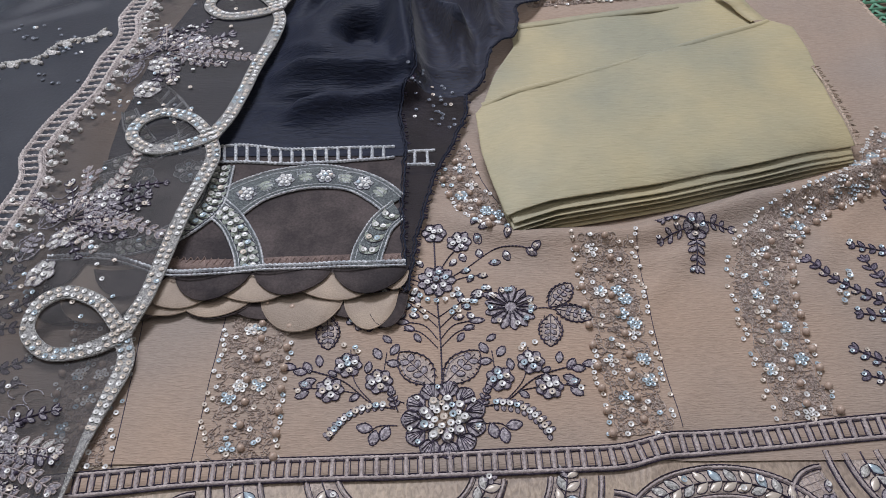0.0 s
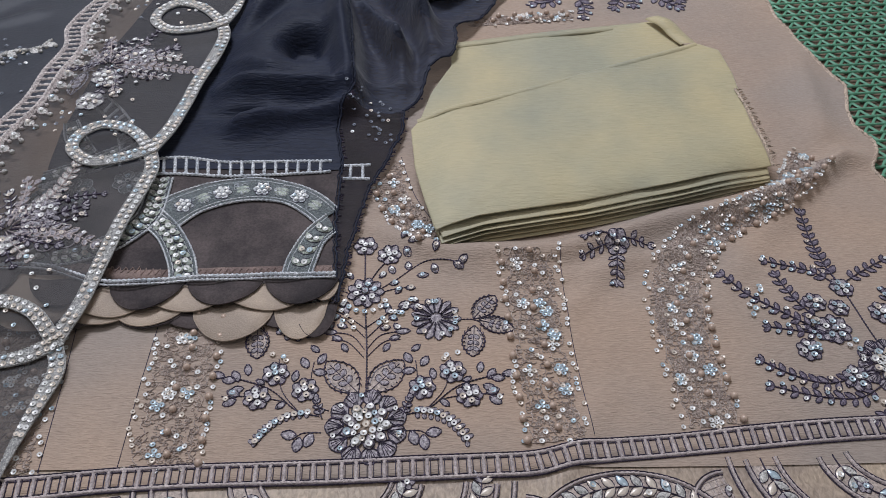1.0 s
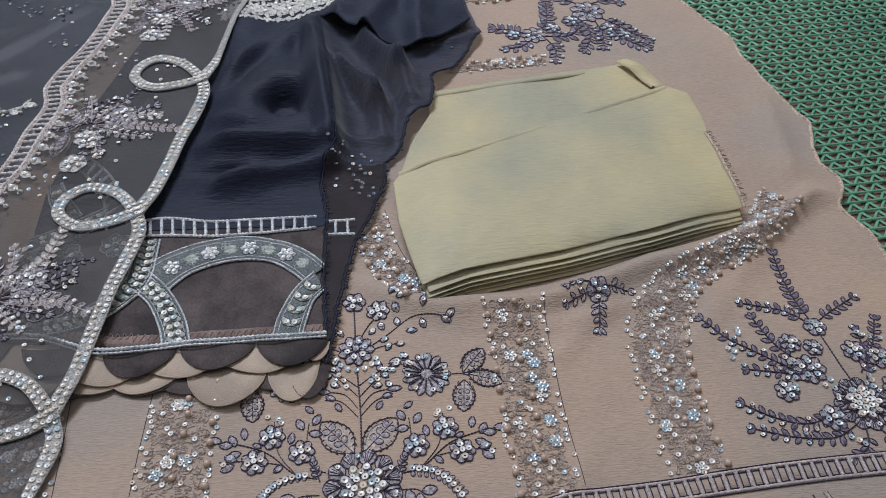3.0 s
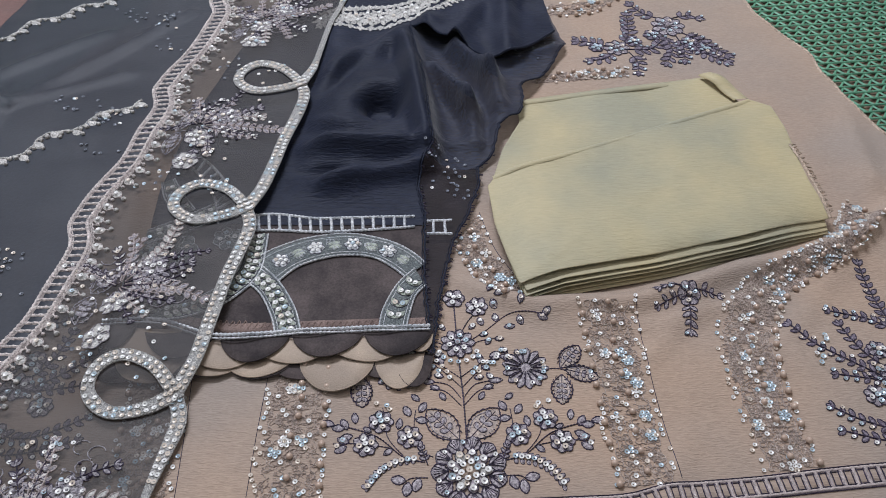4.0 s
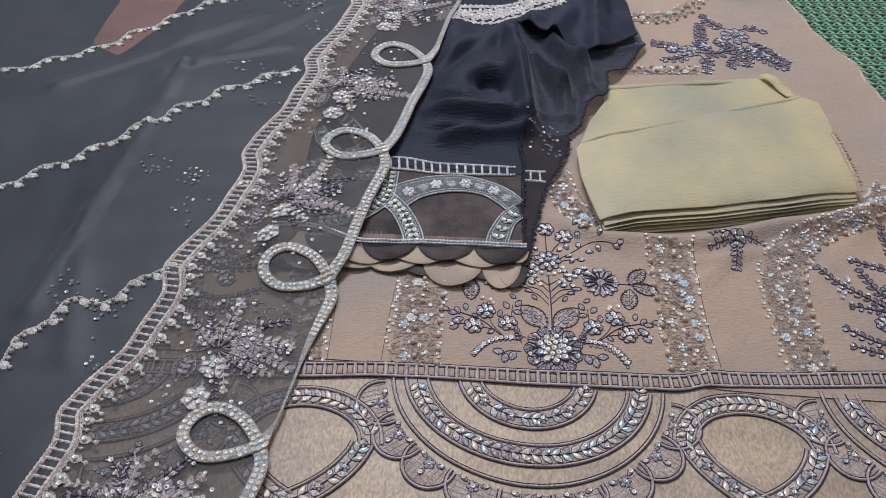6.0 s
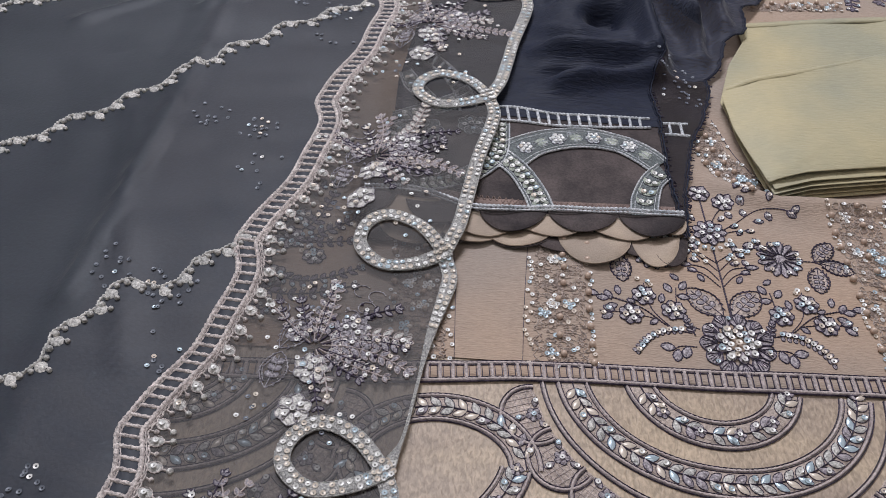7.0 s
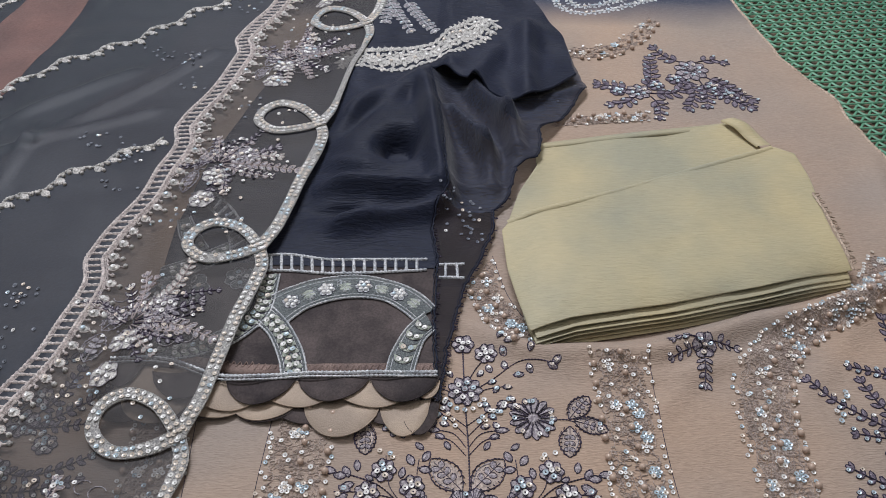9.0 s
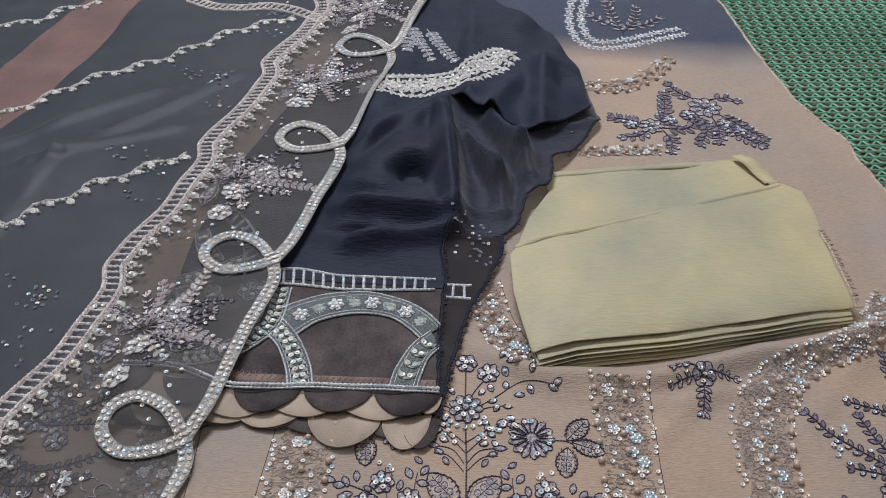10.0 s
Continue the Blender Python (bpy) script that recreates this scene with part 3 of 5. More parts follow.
# ladder trim across the hem
ladder = group_part("ladder_trim", kameez, "mauve ladder-stitch trim with plum edges")
mid = evenly(smooth_line(LADDER, 6), 420)
b = Build(CHIFFON)
b.band(offset(mid, -0.0055), offset(mid, 0.0055), cloth_z, 0.0, 0, 0.0005, 300)
part("trim_base", b, ladder)
for d in (-0.0068, 0.0068):
    b = Build(MAUVE, PLUM)
    b.strand(offset(mid, d), 0.0030, 0.0017, cloth_z, 0.0003, 0, 0.2, space=0.0018)
    b.strand(offset(mid, d * 1.26), 0.0008, 0.0013, cloth_z, 0.0003, 1, 0.2, space=0.0025)
    b.strand(offset(mid, d * 0.74), 0.0007, 0.0013, cloth_z, 0.0003, 1, 0.2, space=0.0025)
    part("cord", b, ladder)
for i, ((x, y), (x2, y2)) in enumerate(zip(spaced(mid, 0.0092), spaced(mid, 0.0092)[1:])):
    b = Build(MAUVE, PLUM)
    l = math.dist((x, y), (x2, y2))
    ux, uy = (x2 - x) / l, (y2 - y) / l
    run = lambda k: [(x + ux * k - uy * s, y + uy * k + ux * s) for s in (-0.006, 0.0, 0.006)]
    b.strand(run(0.0), 0.0034, 0.0015, cloth_z, 0.0004, 0, 0.2)
    b.strand(run(0.0021), 0.0008, 0.0015, cloth_z, 0.0004, 1, 0.2)
    b.strand(run(-0.0021), 0.0008, 0.0015, cloth_z, 0.0004, 1, 0.2)
    part("rung", b, ladder)


# sequinned strips
def sequin_strip(lines, label, pearls_left=True, limit=70, blue=0.12, dense=1.0):
    """lines: left and right edge control points from the hem upwards."""
    group = group_part("sequin_strip", kameez, label)
    lf, rt = smooth_line(lines[0], 6), smooth_line(lines[1], 6)
    length = sum(math.dist(a, b) for a, b in zip(lf, lf[1:]))
    n = max(12, int(length / 0.004))
    lf, rt = evenly(lf, n), evenly(rt, n)
    at = lambda u, v: tuple(lf[int(v * (n - 1))][c] * (1 - u) + rt[int(v * (n - 1))][c] * u for c in (0, 1))
    net = Build(NETTING)
    for i in range(int(length * 4200 * dense)):
        x, y = at(rng.uniform(0.08, 0.92), rng.random())
        r = rng.uniform(0.0012, 0.0032)
        a0 = rng.uniform(0, 360)
        net.strand(arc(x, y, r, r * rng.uniform(0.6, 1.1), a0, a0 + rng.uniform(160, 340), 7), 0.0006, 0.0007, cloth_z, rng.uniform(0, 0.0006), 0, 0.3,
                   space=0.0018)
    for u in (0.12, 0.88):
        edge = [at(u + 0.05 * math.sin(k * 1.1), k / 60) for k in range(60)]
        net.strand(edge, 0.0008, 0.0008, cloth_z, 0.0002, 0, 0.3)
    part("lace_net", net, group, "fine beige lace netting")
    seq = Pieces(limit)
    k = 0.0
    while k < length:
        v = k / length
        for u in (rng.uniform(0.2, 0.45), rng.uniform(0.5, 0.8)):
            x, y = at(u, v)
            if rng.random() > dense:
                continue
            if rng.random() < 0.32:
                m = rng.choice((4, 5, 6))
                cl_blue = blue if rng.random() < 0.65 else 0.8
                for j in range(m):
                    a = 2 * math.pi * j / m
                    seq.sequin(x + 0.0034 * math.cos(a), y + 0.0034 * math.sin(a), cloth_z, 0.0019, 0.0016, cl_blue)
                seq.sequin(x, y, cloth_z, 0.0015, 0.002, cl_blue)
            else:
                seq.sequin(x + rng.uniform(-0.004, 0.004), y + rng.uniform(-0.004, 0.004), cloth_z, 0.0019, 0.0015, blue)
        for u in (-0.02, 1.02):
            for j in range(2):
                if rng.random() < 0.75 * min(1.0, dense):
                    x, y = at(u + rng.uniform(-0.06, 0.06), min(1, v + 0.004 * j / length))
                    seq.sequin(x, y, cloth_z, 0.0017, 0.0014, blue)
        k += 0.0095
    k = 0.004
    while k < length:
        v = k / length
        x, y = at(0.0 if pearls_left else 1.0, v)
        seq.pearl(x, y, cloth_z, 0.0028)
        x, y = at(rng.uniform(0.46, 0.60), min(1.0, v + 0.006 / length))
        seq.pearl(x, y, cloth_z, 0.0026)
        k += 0.0165
    seq.place(group)
    if len(lines[0]) > 3 or dense < 1:
        return
    b = Build(PLUM)
    edge = [at(-0.09 if not pearls_left else 1.09, i / 30) for i in range(31)]
    b.strand(edge, 0.0006, 0.0006, cloth_z, 0.0, 0, 0.1)
    part("seam", b, group)


STRIP_IN = [(0.107, -0.012), (0.102, 0.062), (0.099, 0.15)], [(0.149, -0.008), (0.143, 0.078), (0.142, 0.152)]
STRIP_OUT = ([(0.214, -0.001), (0.211, 0.052), (0.209, 0.111), (0.232, 0.16), (0.268, 0.186), (0.326, 0.216), (0.372, 0.276)],
             [(0.256, 0.003), (0.251, 0.051), (0.254, 0.110), (0.272, 0.150), (0.301, 0.176), (0.344, 0.200), (0.395, 0.250)])
MIRROR = lambda pts: [(2 * AXIS - x, y) for x, y in pts]
sequin_strip(STRIP_IN, "lace strip with silver sequins and pearl beads", True, 110)
sequin_strip(STRIP_OUT, "curving lace strip with iridescent sequins and pearl beads", False, 110, 0.22, 1.5)
sequin_strip(([(-0.154, -0.03), (-0.153, 0.03), (-0.150, 0.10)], [(-0.107, -0.026), (-0.108, 0.03), (-0.107, 0.10)]),
             "lace strip with silver sequins partly under black sleeve", False, 80)
sequin_strip(([(-0.251, -0.03), (-0.257, 0.03), (-0.262, 0.09)], [(-0.211, -0.032), (-0.214, 0.03), (-0.219, 0.09)]),
             "lace strip with pearls under sheer dupatta", True, 40)
sequin_strip(([(0.035, 0.158), (0.010, 0.19), (-0.004, 0.23)], [(0.052, 0.175), (0.030, 0.215), (0.018, 0.262)]),
             "short lace strip beside black sleeve", True, 40)
sequin_strip(([(0.085, 0.478), (0.14, 0.484), (0.20, 0.492)], [(0.09, 0.462), (0.14, 0.468), (0.20, 0.476)]),
             "lace strip with pearls above folded trousers", True, 20, dense=0.4)
sequin_strip(([(0.118, 0.600), (0.17, 0.605), (0.215, 0.64), (0.245, 0.69)], [(0.125, 0.625), (0.165, 0.63), (0.20, 0.66), (0.225, 0.70)]),
             "curved row of sequins below the neckline", True, 20, dense=0.3)


# central spray
def central_spray():
    g = group_part("flower_spray", kameez, "plum and lilac thread flower spray with sequins")
    s = Pieces(170, (0, 0.05))
    rosette(0.0, 0.0, 0.027, cloth_z, g, s)
    stem([(-0.001, 0.022), (-0.002, 0.06), (-0.005, 0.105), (-0.007, 0.155)], g, cloth_z, 0.0015)
    blossom(-0.005, 0.112, 0.014, 9, cloth_z, g, s, "lotus", heart=6, blue=0.4)
    for k in range(7):
        a = radians(200 + 140 * k / 6)
        s.sequin(-0.005 + 0.016 * math.cos(a), 0.108 + 0.014 * math.sin(a), cloth_z, 0.002, 0.0018, 0.4)
    blossom(-0.007, 0.160, 0.0095, 6, cloth_z, g, s, heart=3, blue=0.05)
    blossom(0.012, 0.150, 0.0095, 7, cloth_z, g, s, heart=4, blue=0.05)
    stem([(-0.004, 0.118), (0.004, 0.135), (0.012, 0.146)], g, cloth_z)
    stem([(0.002, 0.112), (0.018, 0.124), (0.036, 0.140), (0.052, 0.141), (0.070, 0.136)], g, cloth_z, 0.001)
    for x, y, d in ((0.022, 0.162, 60), (0.027, 0.158, 10), (0.024, 0.155, -60), (0.028, 0.134, 100), (0.034, 0.128, 10), (0.048, 0.147, 80),
                    (0.046, 0.139, -70), (0.062, 0.138, -30), (0.066, 0.137, 40), (0.013, 0.139, -70)):
        leaf(x, y, d, 0.009, cloth_z, g, 0.6, ribs=False)
        s.sequin(x + 0.004 * math.cos(radians(d)), y + 0.004 * math.sin(radians(d)), cloth_z, 0.0018, 0.002, 0.3)
    s.sequin(0.049, 0.159, cloth_z)
    for side in (1, -1):
        for x, y, d in ((0.010, 0.126, 50), (0.018, 0.120, 20), (0.023, 0.112, 60), (0.012, 0.102, -20), (0.030, 0.116, 0), (0.034, 0.106, -40), (0.026, 0.098, 10), (0.018, 0.090, -30),
                        (0.036, 0.096, 40), (0.012, 0.080, 10), (0.022, 0.084, -50)):
            px, py, q = -0.005 + side * x, y + rng.uniform(-0.002, 0.002), d if side > 0 else 180 - d
            leaf(px, py, q, 0.0075, cloth_z, g, 0.6, ribs=False)
            s.sequin(px + 0.0045 * math.cos(radians(q)), py + 0.0045 * math.sin(radians(q)), cloth_z, 0.0020, 0.0018, 0.3)
        stem([(-0.005, 0.100), (-0.005 + side * 0.014, 0.112), (-0.005 + side * 0.030, 0.116)], g, cloth_z, 0.0009)
        stem([(-0.004, 0.080), (-0.004 + side * 0.016, 0.092), (-0.004 + side * 0.034, 0.100)], g, cloth_z, 0.0009)
    for side in (1, -1):
        X = lambda x: x if side > 0 else 2 * AXIS - x
        A = lambda d: d if side > 0 else 180 - d
        leaf(X(0.001), 0.026, A(48), 0.034, cloth_z, g, 0.62)
        stem([(X(-0.002), 0.055), (X(0.010), 0.068), (X(0.022), 0.070)], g, cloth_z, 0.0009)
        stem([(X(-0.002), 0.062), (X(0.008), 0.074), (X(0.026), 0.077)], g, cloth_z, 0.0009)
        leaf(X(0.018), 0.0765, A(5), 0.011, cloth_z, g, 0.42, ribs=False)
        stem([(X(-0.002), 0.072), (X(0.010), 0.085), (X(0.024), 0.096)], g, cloth_z, 0.0009)
        for i in range(9):
            s.sequin(X(0.006 + 0.0028 * i + rng.uniform(-0.001, 0.001)), 0.083 + 0.0022 * i + rng.uniform(-0.004, 0.004), cloth_z, 0.002, 0.0016, 0.4)
        # scalloped round flower with three leaves
        cx = X(0.048)
        b = Build(PETAL, PLUM)
        for i in range(13):
            a = 2 * math.pi * i / 13
            b.pad(cx + 0.005 * math.cos(a), 0.0875 + 0.005 * math.sin(a), a, 0.0135, 0.0065, 0.0012, cloth_z, 0.0003, 0, 0.0)
            b.pad_line(cx + 0.005 * math.cos(a), 0.0875 + 0.005 * math.sin(a), a, 0.0135, 0.0066, cloth_z, 0.0009, 0.0006, 1, 0.1)
        b.pad(cx - 0.006, 0.0875, 0, 0.012, 0.010, 0.0018, cloth_z, 0.0006, 0, 0)
        part("round_blossom", b, g)
        for i in range(15):
            a = 2 * math.pi * rng.random()
            s.sequin(cx + 0.0145 * math.cos(a), 0.0875 + 0.0145 * math.sin(a), cloth_z, 0.0019, 0.0024, 0.7)
        stem([(X(0.066), 0.087), (X(0.074), 0.087), (X(0.080), 0.085)], g, cloth_z, 0.0009)
        leaf(X(0.076), 0.088, A(50), 0.026, cloth_z, g, 0.55)
        leaf(X(0.080), 0.086, A(-18), 0.026, cloth_z, g, 0.5)
        leaf(X(0.076), 0.081, A(-95), 0.026, cloth_z, g, 0.6)
        for x, y, d, q in ((0.010, 0.060, 60, 0.008), (0.014, 0.070, 20, 0.008), (0.020, 0.098, 30, 0.009), (0.012, 0.092, 80, 0.008), (0.028, 0.099, -10, 0.008), (0.046, 0.036, 100, 0.009),
                           (0.050, 0.020, -40, 0.008), (0.078, 0.041, 80, 0.009), (0.094, 0.040, 10, 0.010), (0.028, 0.020, 60, 0.008), (0.066, 0.034, 30, 0.007), (0.030, 0.060, 40, 0.008)):
            leaf(X(x), y, A(d), q, cloth_z, g, 0.55, ribs=False)
        stem([(X(0.020), 0.012), (X(0.030), 0.018), (X(0.034), 0.036), (X(0.033), 0.052)], g, cloth_z, 0.0009)
        stem([(X(0.042), 0.014), (X(0.054), 0.030), (X(0.058), 0.054)], g, cloth_z, 0.0009)
        stem([(X(0.050), 0.020), (X(0.072), 0.024), (X(0.094), 0.024)], g, cloth_z, 0.0009)
        b = Build(PLUM)
        for i in range(15):
            a = 2 * math.pi * i / 15
            b.strand([(X(0.048) + 0.004 * math.cos(a), 0.0875 + 0.004 * math.sin(a)), (X(0.048) + 0.0165 * math.cos(a), 0.0875 + 0.0165 * math.sin(a))], 0.0007, 0.0008, cloth_z, 0.0018, 0, 0.3)
        part("ray_stitching", b, g)
        # lower cluster
        stem([(X(0.026), 0.008), (X(0.042), 0.013), (X(0.062), 0.030), (X(0.088), 0.039)], g, cloth_z)
        for x, y, r, k in ((0.0375, 0.029, 0.0095, 0.35), (0.059, 0.042, 0.0095, 0.3), (0.070, 0.023, 0.0095, 0.1)):
            blossom(X(x), y, r, 7, cloth_z, g, s, heart=4, blue=k)
        for x, y in ((0.055, 0.056), (0.063, 0.058), (0.053, 0.053), (0.087, 0.027), (0.091, 0.022)):
            s.sequin(X(x), y, cloth_z, 0.002, 0.0014, 0.15)
        for x, y, d in ((0.030, 0.050, 120), (0.037, 0.047, 60), (0.033, 0.044, 190), (0.084, 0.036, 60), (0.086, 0.037, 0), (0.080, 0.031, -20),
                        (0.084, 0.022, -30), (0.082, 0.025, 20)):
            leaf(X(x), y, A(d), 0.0095, cloth_z, g, 0.6, ribs=False)
        frond([(X(0.024), 0.006), (X(0.028), 0.018)], cloth_z, g, s, 0.005, 0.004)
        # hooked row of sequins
        hook = smooth_line([(X(0.034), 0.011), (X(0.047), 0.009), (X(0.058), 0.002), (X(0.067), -0.010)], 4)
        b = Build(PETAL, PLUM)
        b.strand(hook, 0.001, 0.001, cloth_z, 0.0003, 1, 0.2)
        for i, (x, y) in enumerate(spaced(hook, 0.0045)):
            for k in (-1, 1):
                b.pad(x, y + k * 0.001, radians(A(-30)) + k * 0.9, 0.005, 0.003, 0.001, cloth_z, 0.0003, 0, 0.4)
                b.pad_line(x, y + k * 0.001, radians(A(-30)) + k * 0.9, 0.005, 0.0032, cloth_z, 0.0006, 0.0004, 1, 0.4)
            s.sequin(x, y, cloth_z, 0.0021, 0.002, 0.45 if i > 3 else 0.1)
        part("hooked_frond", b, g)
        stem([(X(0.024), -0.004), (X(0.036), -0.004), (X(0.042), -0.008)], g, cloth_z, 0.0009)
        for x, y, d in ((0.030, -0.004, -70), (0.040, -0.006, 10), (0.038, -0.007, -80)):
            leaf(X(x), y, A(d), 0.0105, cloth_z, g, 0.65, ribs=False)
    s.place(g)


central_spray()


def side_spray(side, limit):
    g = group_part("flower_spray", kameez, "dark plum fern and flower spray with blue sequins")
    s = Pieces(limit, (0.34 * side, 0.07))
    P = lambda *pts: [(x if side > 0 else 2 * AXIS - x, y) for x, y in pts]
    X = lambda x: x if side > 0 else 2 * AXIS - x
    F = lambda pts, **kw: frond(P(*pts), cloth_z, g, s, fill=DUSK, **{**kw, "size": 0.95 * kw["size"], "gap": 0.0074, "sequins": 1.3 * kw.get("sequins", 0.1)})
    rosette(X(0.372), 0.045, 0.022, cloth_z, g, s)
    blossom(X(0.362), 0.117, 0.0095, 6, cloth_z, g, s, heart=4, blue=0.5)
    blossom(X(0.342), 0.076, 0.013, 8, cloth_z, g, s, heart=5, blue=0.5)
    blossom(X(0.335), 0.101, 0.009, 7, cloth_z, g, s, heart=3, blue=0.4)
    blossom(X(0.402), 0.085, 0.010, 7, cloth_z, g, s, heart=4, blue=0.4)
    blossom(X(0.405), 0.058, 0.012, 8, cloth_z, g, s, heart=4, blue=0.4)
    stem(P((0.371, 0.065), (0.366, 0.09), (0.363, 0.112)), g, cloth_z)
    F(((0.361, 0.125), (0.356, 0.150), (0.354, 0.194)), size=0.0095, gap=0.0075)
    F(((0.358, 0.122), (0.342, 0.135), (0.311, 0.143)), size=0.009, sequins=0.7)
    F(((0.367, 0.123), (0.382, 0.133), (0.404, 0.145)), size=0.009, sequins=0.3)
    F(((0.345, 0.066), (0.312, 0.088), (0.288, 0.106), (0.271, 0.126)), size=0.009, sequins=0.8)
    F(((0.336, 0.083), (0.322, 0.100), (0.314, 0.127)), size=0.0095, gap=0.0075)
    F(((0.350, 0.070), (0.325, 0.073), (0.295, 0.078)), size=0.0085, sequins=0.6)
    F(((0.352, 0.040), (0.326, 0.030), (0.302, 0.036), (0.282, 0.048)), size=0.009, sequins=0.6)
    F(((0.360, 0.028), (0.340, 0.018), (0.310, 0.020), (0.284, 0.028)), size=0.009, sequins=0.4)
    F(((0.384, 0.066), (0.392, 0.085), (0.394, 0.112)), size=0.008, sequins=0.4)
    F(((0.390, 0.040), (0.412, 0.034), (0.432, 0.040)), size=0.009, sequins=0.4)
    F(((0.376, 0.025), (0.384, 0.012), (0.398, 0.006)), size=0.008, sequins=0.5)
    F(((0.392, 0.055), (0.415, 0.066), (0.436, 0.083)), size=0.009, sequins=0.4)
    blossom(X(0.318), 0.058, 0.0095, 7, cloth_z, g, s, heart=4, blue=0.5)
    blossom(X(0.352), 0.096, 0.008, 6, cloth_z, g, s, heart=3, blue=0.5)
    blossom(X(0.384), 0.092, 0.010, 7, cloth_z, g, s, heart=4, blue=0.5)
    blossom(X(0.345), 0.034, 0.0105, 7, cloth_z, g, s, heart=4, blue=0.4)
    for pts in (((0.382, 0.072), (0.402, 0.098), (0.414, 0.122)), ((0.366, 0.024), (0.362, 0.010), (0.348, 0.002))):
        F(pts, size=0.0085, gap=0.0068, sequins=0.4)
    for x, y in ((0.300, 0.112), (0.286, 0.092), (0.330, 0.088), (0.326, 0.064), (0.350, 0.060), (0.388, 0.064), (0.392, 0.030), (0.356, 0.016), (0.396, 0.108), (0.418, 0.074)):
        for k in range(3):
            s.sequin(X(x + rng.uniform(-0.006, 0.006)), y + rng.uniform(-0.006, 0.006), cloth_z, 0.0021, 0.0022, 0.6)
    s.place(g)


side_spray(1, 60)
side_spray(-1, 15)


def upper_sprays():
    g = group_part("flower_spray", kameez, "small plum sprig spilling over the cloth ridge")
    s = Pieces(12, (0.19, 0.15))
    blossom(0.192, 0.156, 0.010, 6, cloth_z, g, s, heart=3, blue=0.6)
    frond([(0.192, 0.152), (0.190, 0.140), (0.188, 0.124)], cloth_z, g, s, 0.009, 0.007, sequins=0.4)
    frond([(0.188, 0.156), (0.176, 0.152), (0.166, 0.147)], cloth_z, g, s, 0.007, 0.006, sequins=0.4)
    frond([(0.197, 0.160), (0.208, 0.160), (0.218, 0.158)], cloth_z, g, s, 0.007, 0.006, sequins=0.4)
    frond([(0.186, 0.161), (0.176, 0.164), (0.168, 0.161)], cloth_z, g, s, 0.007, 0.006, sequins=0.4)
    s.place(g)
    g = group_part("flower_spray", kameez, "blue-sequinned plum spray above folded trousers")
    s = Pieces(40, (0.24, 0.55))
    blossom(0.193, 0.533, 0.015, 8, cloth_z, g, s, heart=6, blue=0.8)
    blossom(0.262, 0.578, 0.020, 9, cloth_z, g, s, heart=7, blue=0.8)
    for pts in (((0.185, 0.536), (0.170, 0.545), (0.152, 0.549)), ((0.19, 0.526), (0.178, 0.512), (0.162, 0.508)),
                ((0.20, 0.54), (0.212, 0.562), (0.216, 0.60)), ((0.205, 0.53), (0.232, 0.53), (0.250, 0.55)),
                ((0.206, 0.524), (0.213, 0.505), (0.210, 0.485)), ((0.255, 0.593), (0.236, 0.607), (0.226, 0.622)),
                ((0.27, 0.595), (0.288, 0.602), (0.30, 0.597)), ((0.275, 0.566), (0.295, 0.548), (0.318, 0.52)),
                ((0.255, 0.56), (0.258, 0.53), (0.247, 0.505)), ((0.268, 0.558), (0.272, 0.535), (0.268, 0.51)),
                ((0.283, 0.555), (0.292, 0.525), (0.312, 0.505))):
        frond(pts, cloth_z, g, s, 0.0135, 0.0085, DUSK, PLUM, 0.9, 0.75)
    for x, y, r in ((0.215, 0.545, 0.010), (0.24, 0.56, 0.011), (0.28, 0.545, 0.010), (0.17, 0.535, 0.009), (0.296, 0.53, 0.010)):
        blossom(x, y, r, 6, cloth_z, g, s, fill=DUSK, heart=4, blue=0.8)
    s.place(g)
    g = group_part("neckline_embroidery", kameez, "silver floral neckline embroidery on slate-blue dye")
    s = Pieces(40, (0.18, 0.74))
    line = smooth_line([(0.150, 0.90), (0.118, 0.85), (0.108, 0.79), (0.116, 0.735), (0.142, 0.712), (0.19, 0.722), (0.262, 0.757)], 6)
    for d in (0.0, 0.017):
        row = offset(line, d)
        b = Build(SILVER)
        for i, (x, y) in enumerate(spaced(row, 0.010)):
            for k in range(4):
                b.pad(x, y, k * 1.57 + i * 0.7, 0.0075, 0.004, 0.0012, cloth_z, 0.0004, 0, 0.4)
            s.sequin(x, y, cloth_z, 0.0022, 0.002, 0.1)
        part("floral_edging", b, g)
    for pts in (((0.18, 0.75), (0.172, 0.79), (0.162, 0.84)), ((0.18, 0.755), (0.198, 0.79), (0.205, 0.83)), ((0.172, 0.77), (0.155, 0.785), (0.142, 0.80)),
                ((0.19, 0.77), (0.215, 0.782), (0.232, 0.80)), ((0.165, 0.83), (0.172, 0.87), (0.185, 0.91))):
        frond(pts, cloth_z, g, s, 0.013, 0.011, LILAC, PLUM, 0.5, 0.3)
    s.place(g)


upper_sprays()


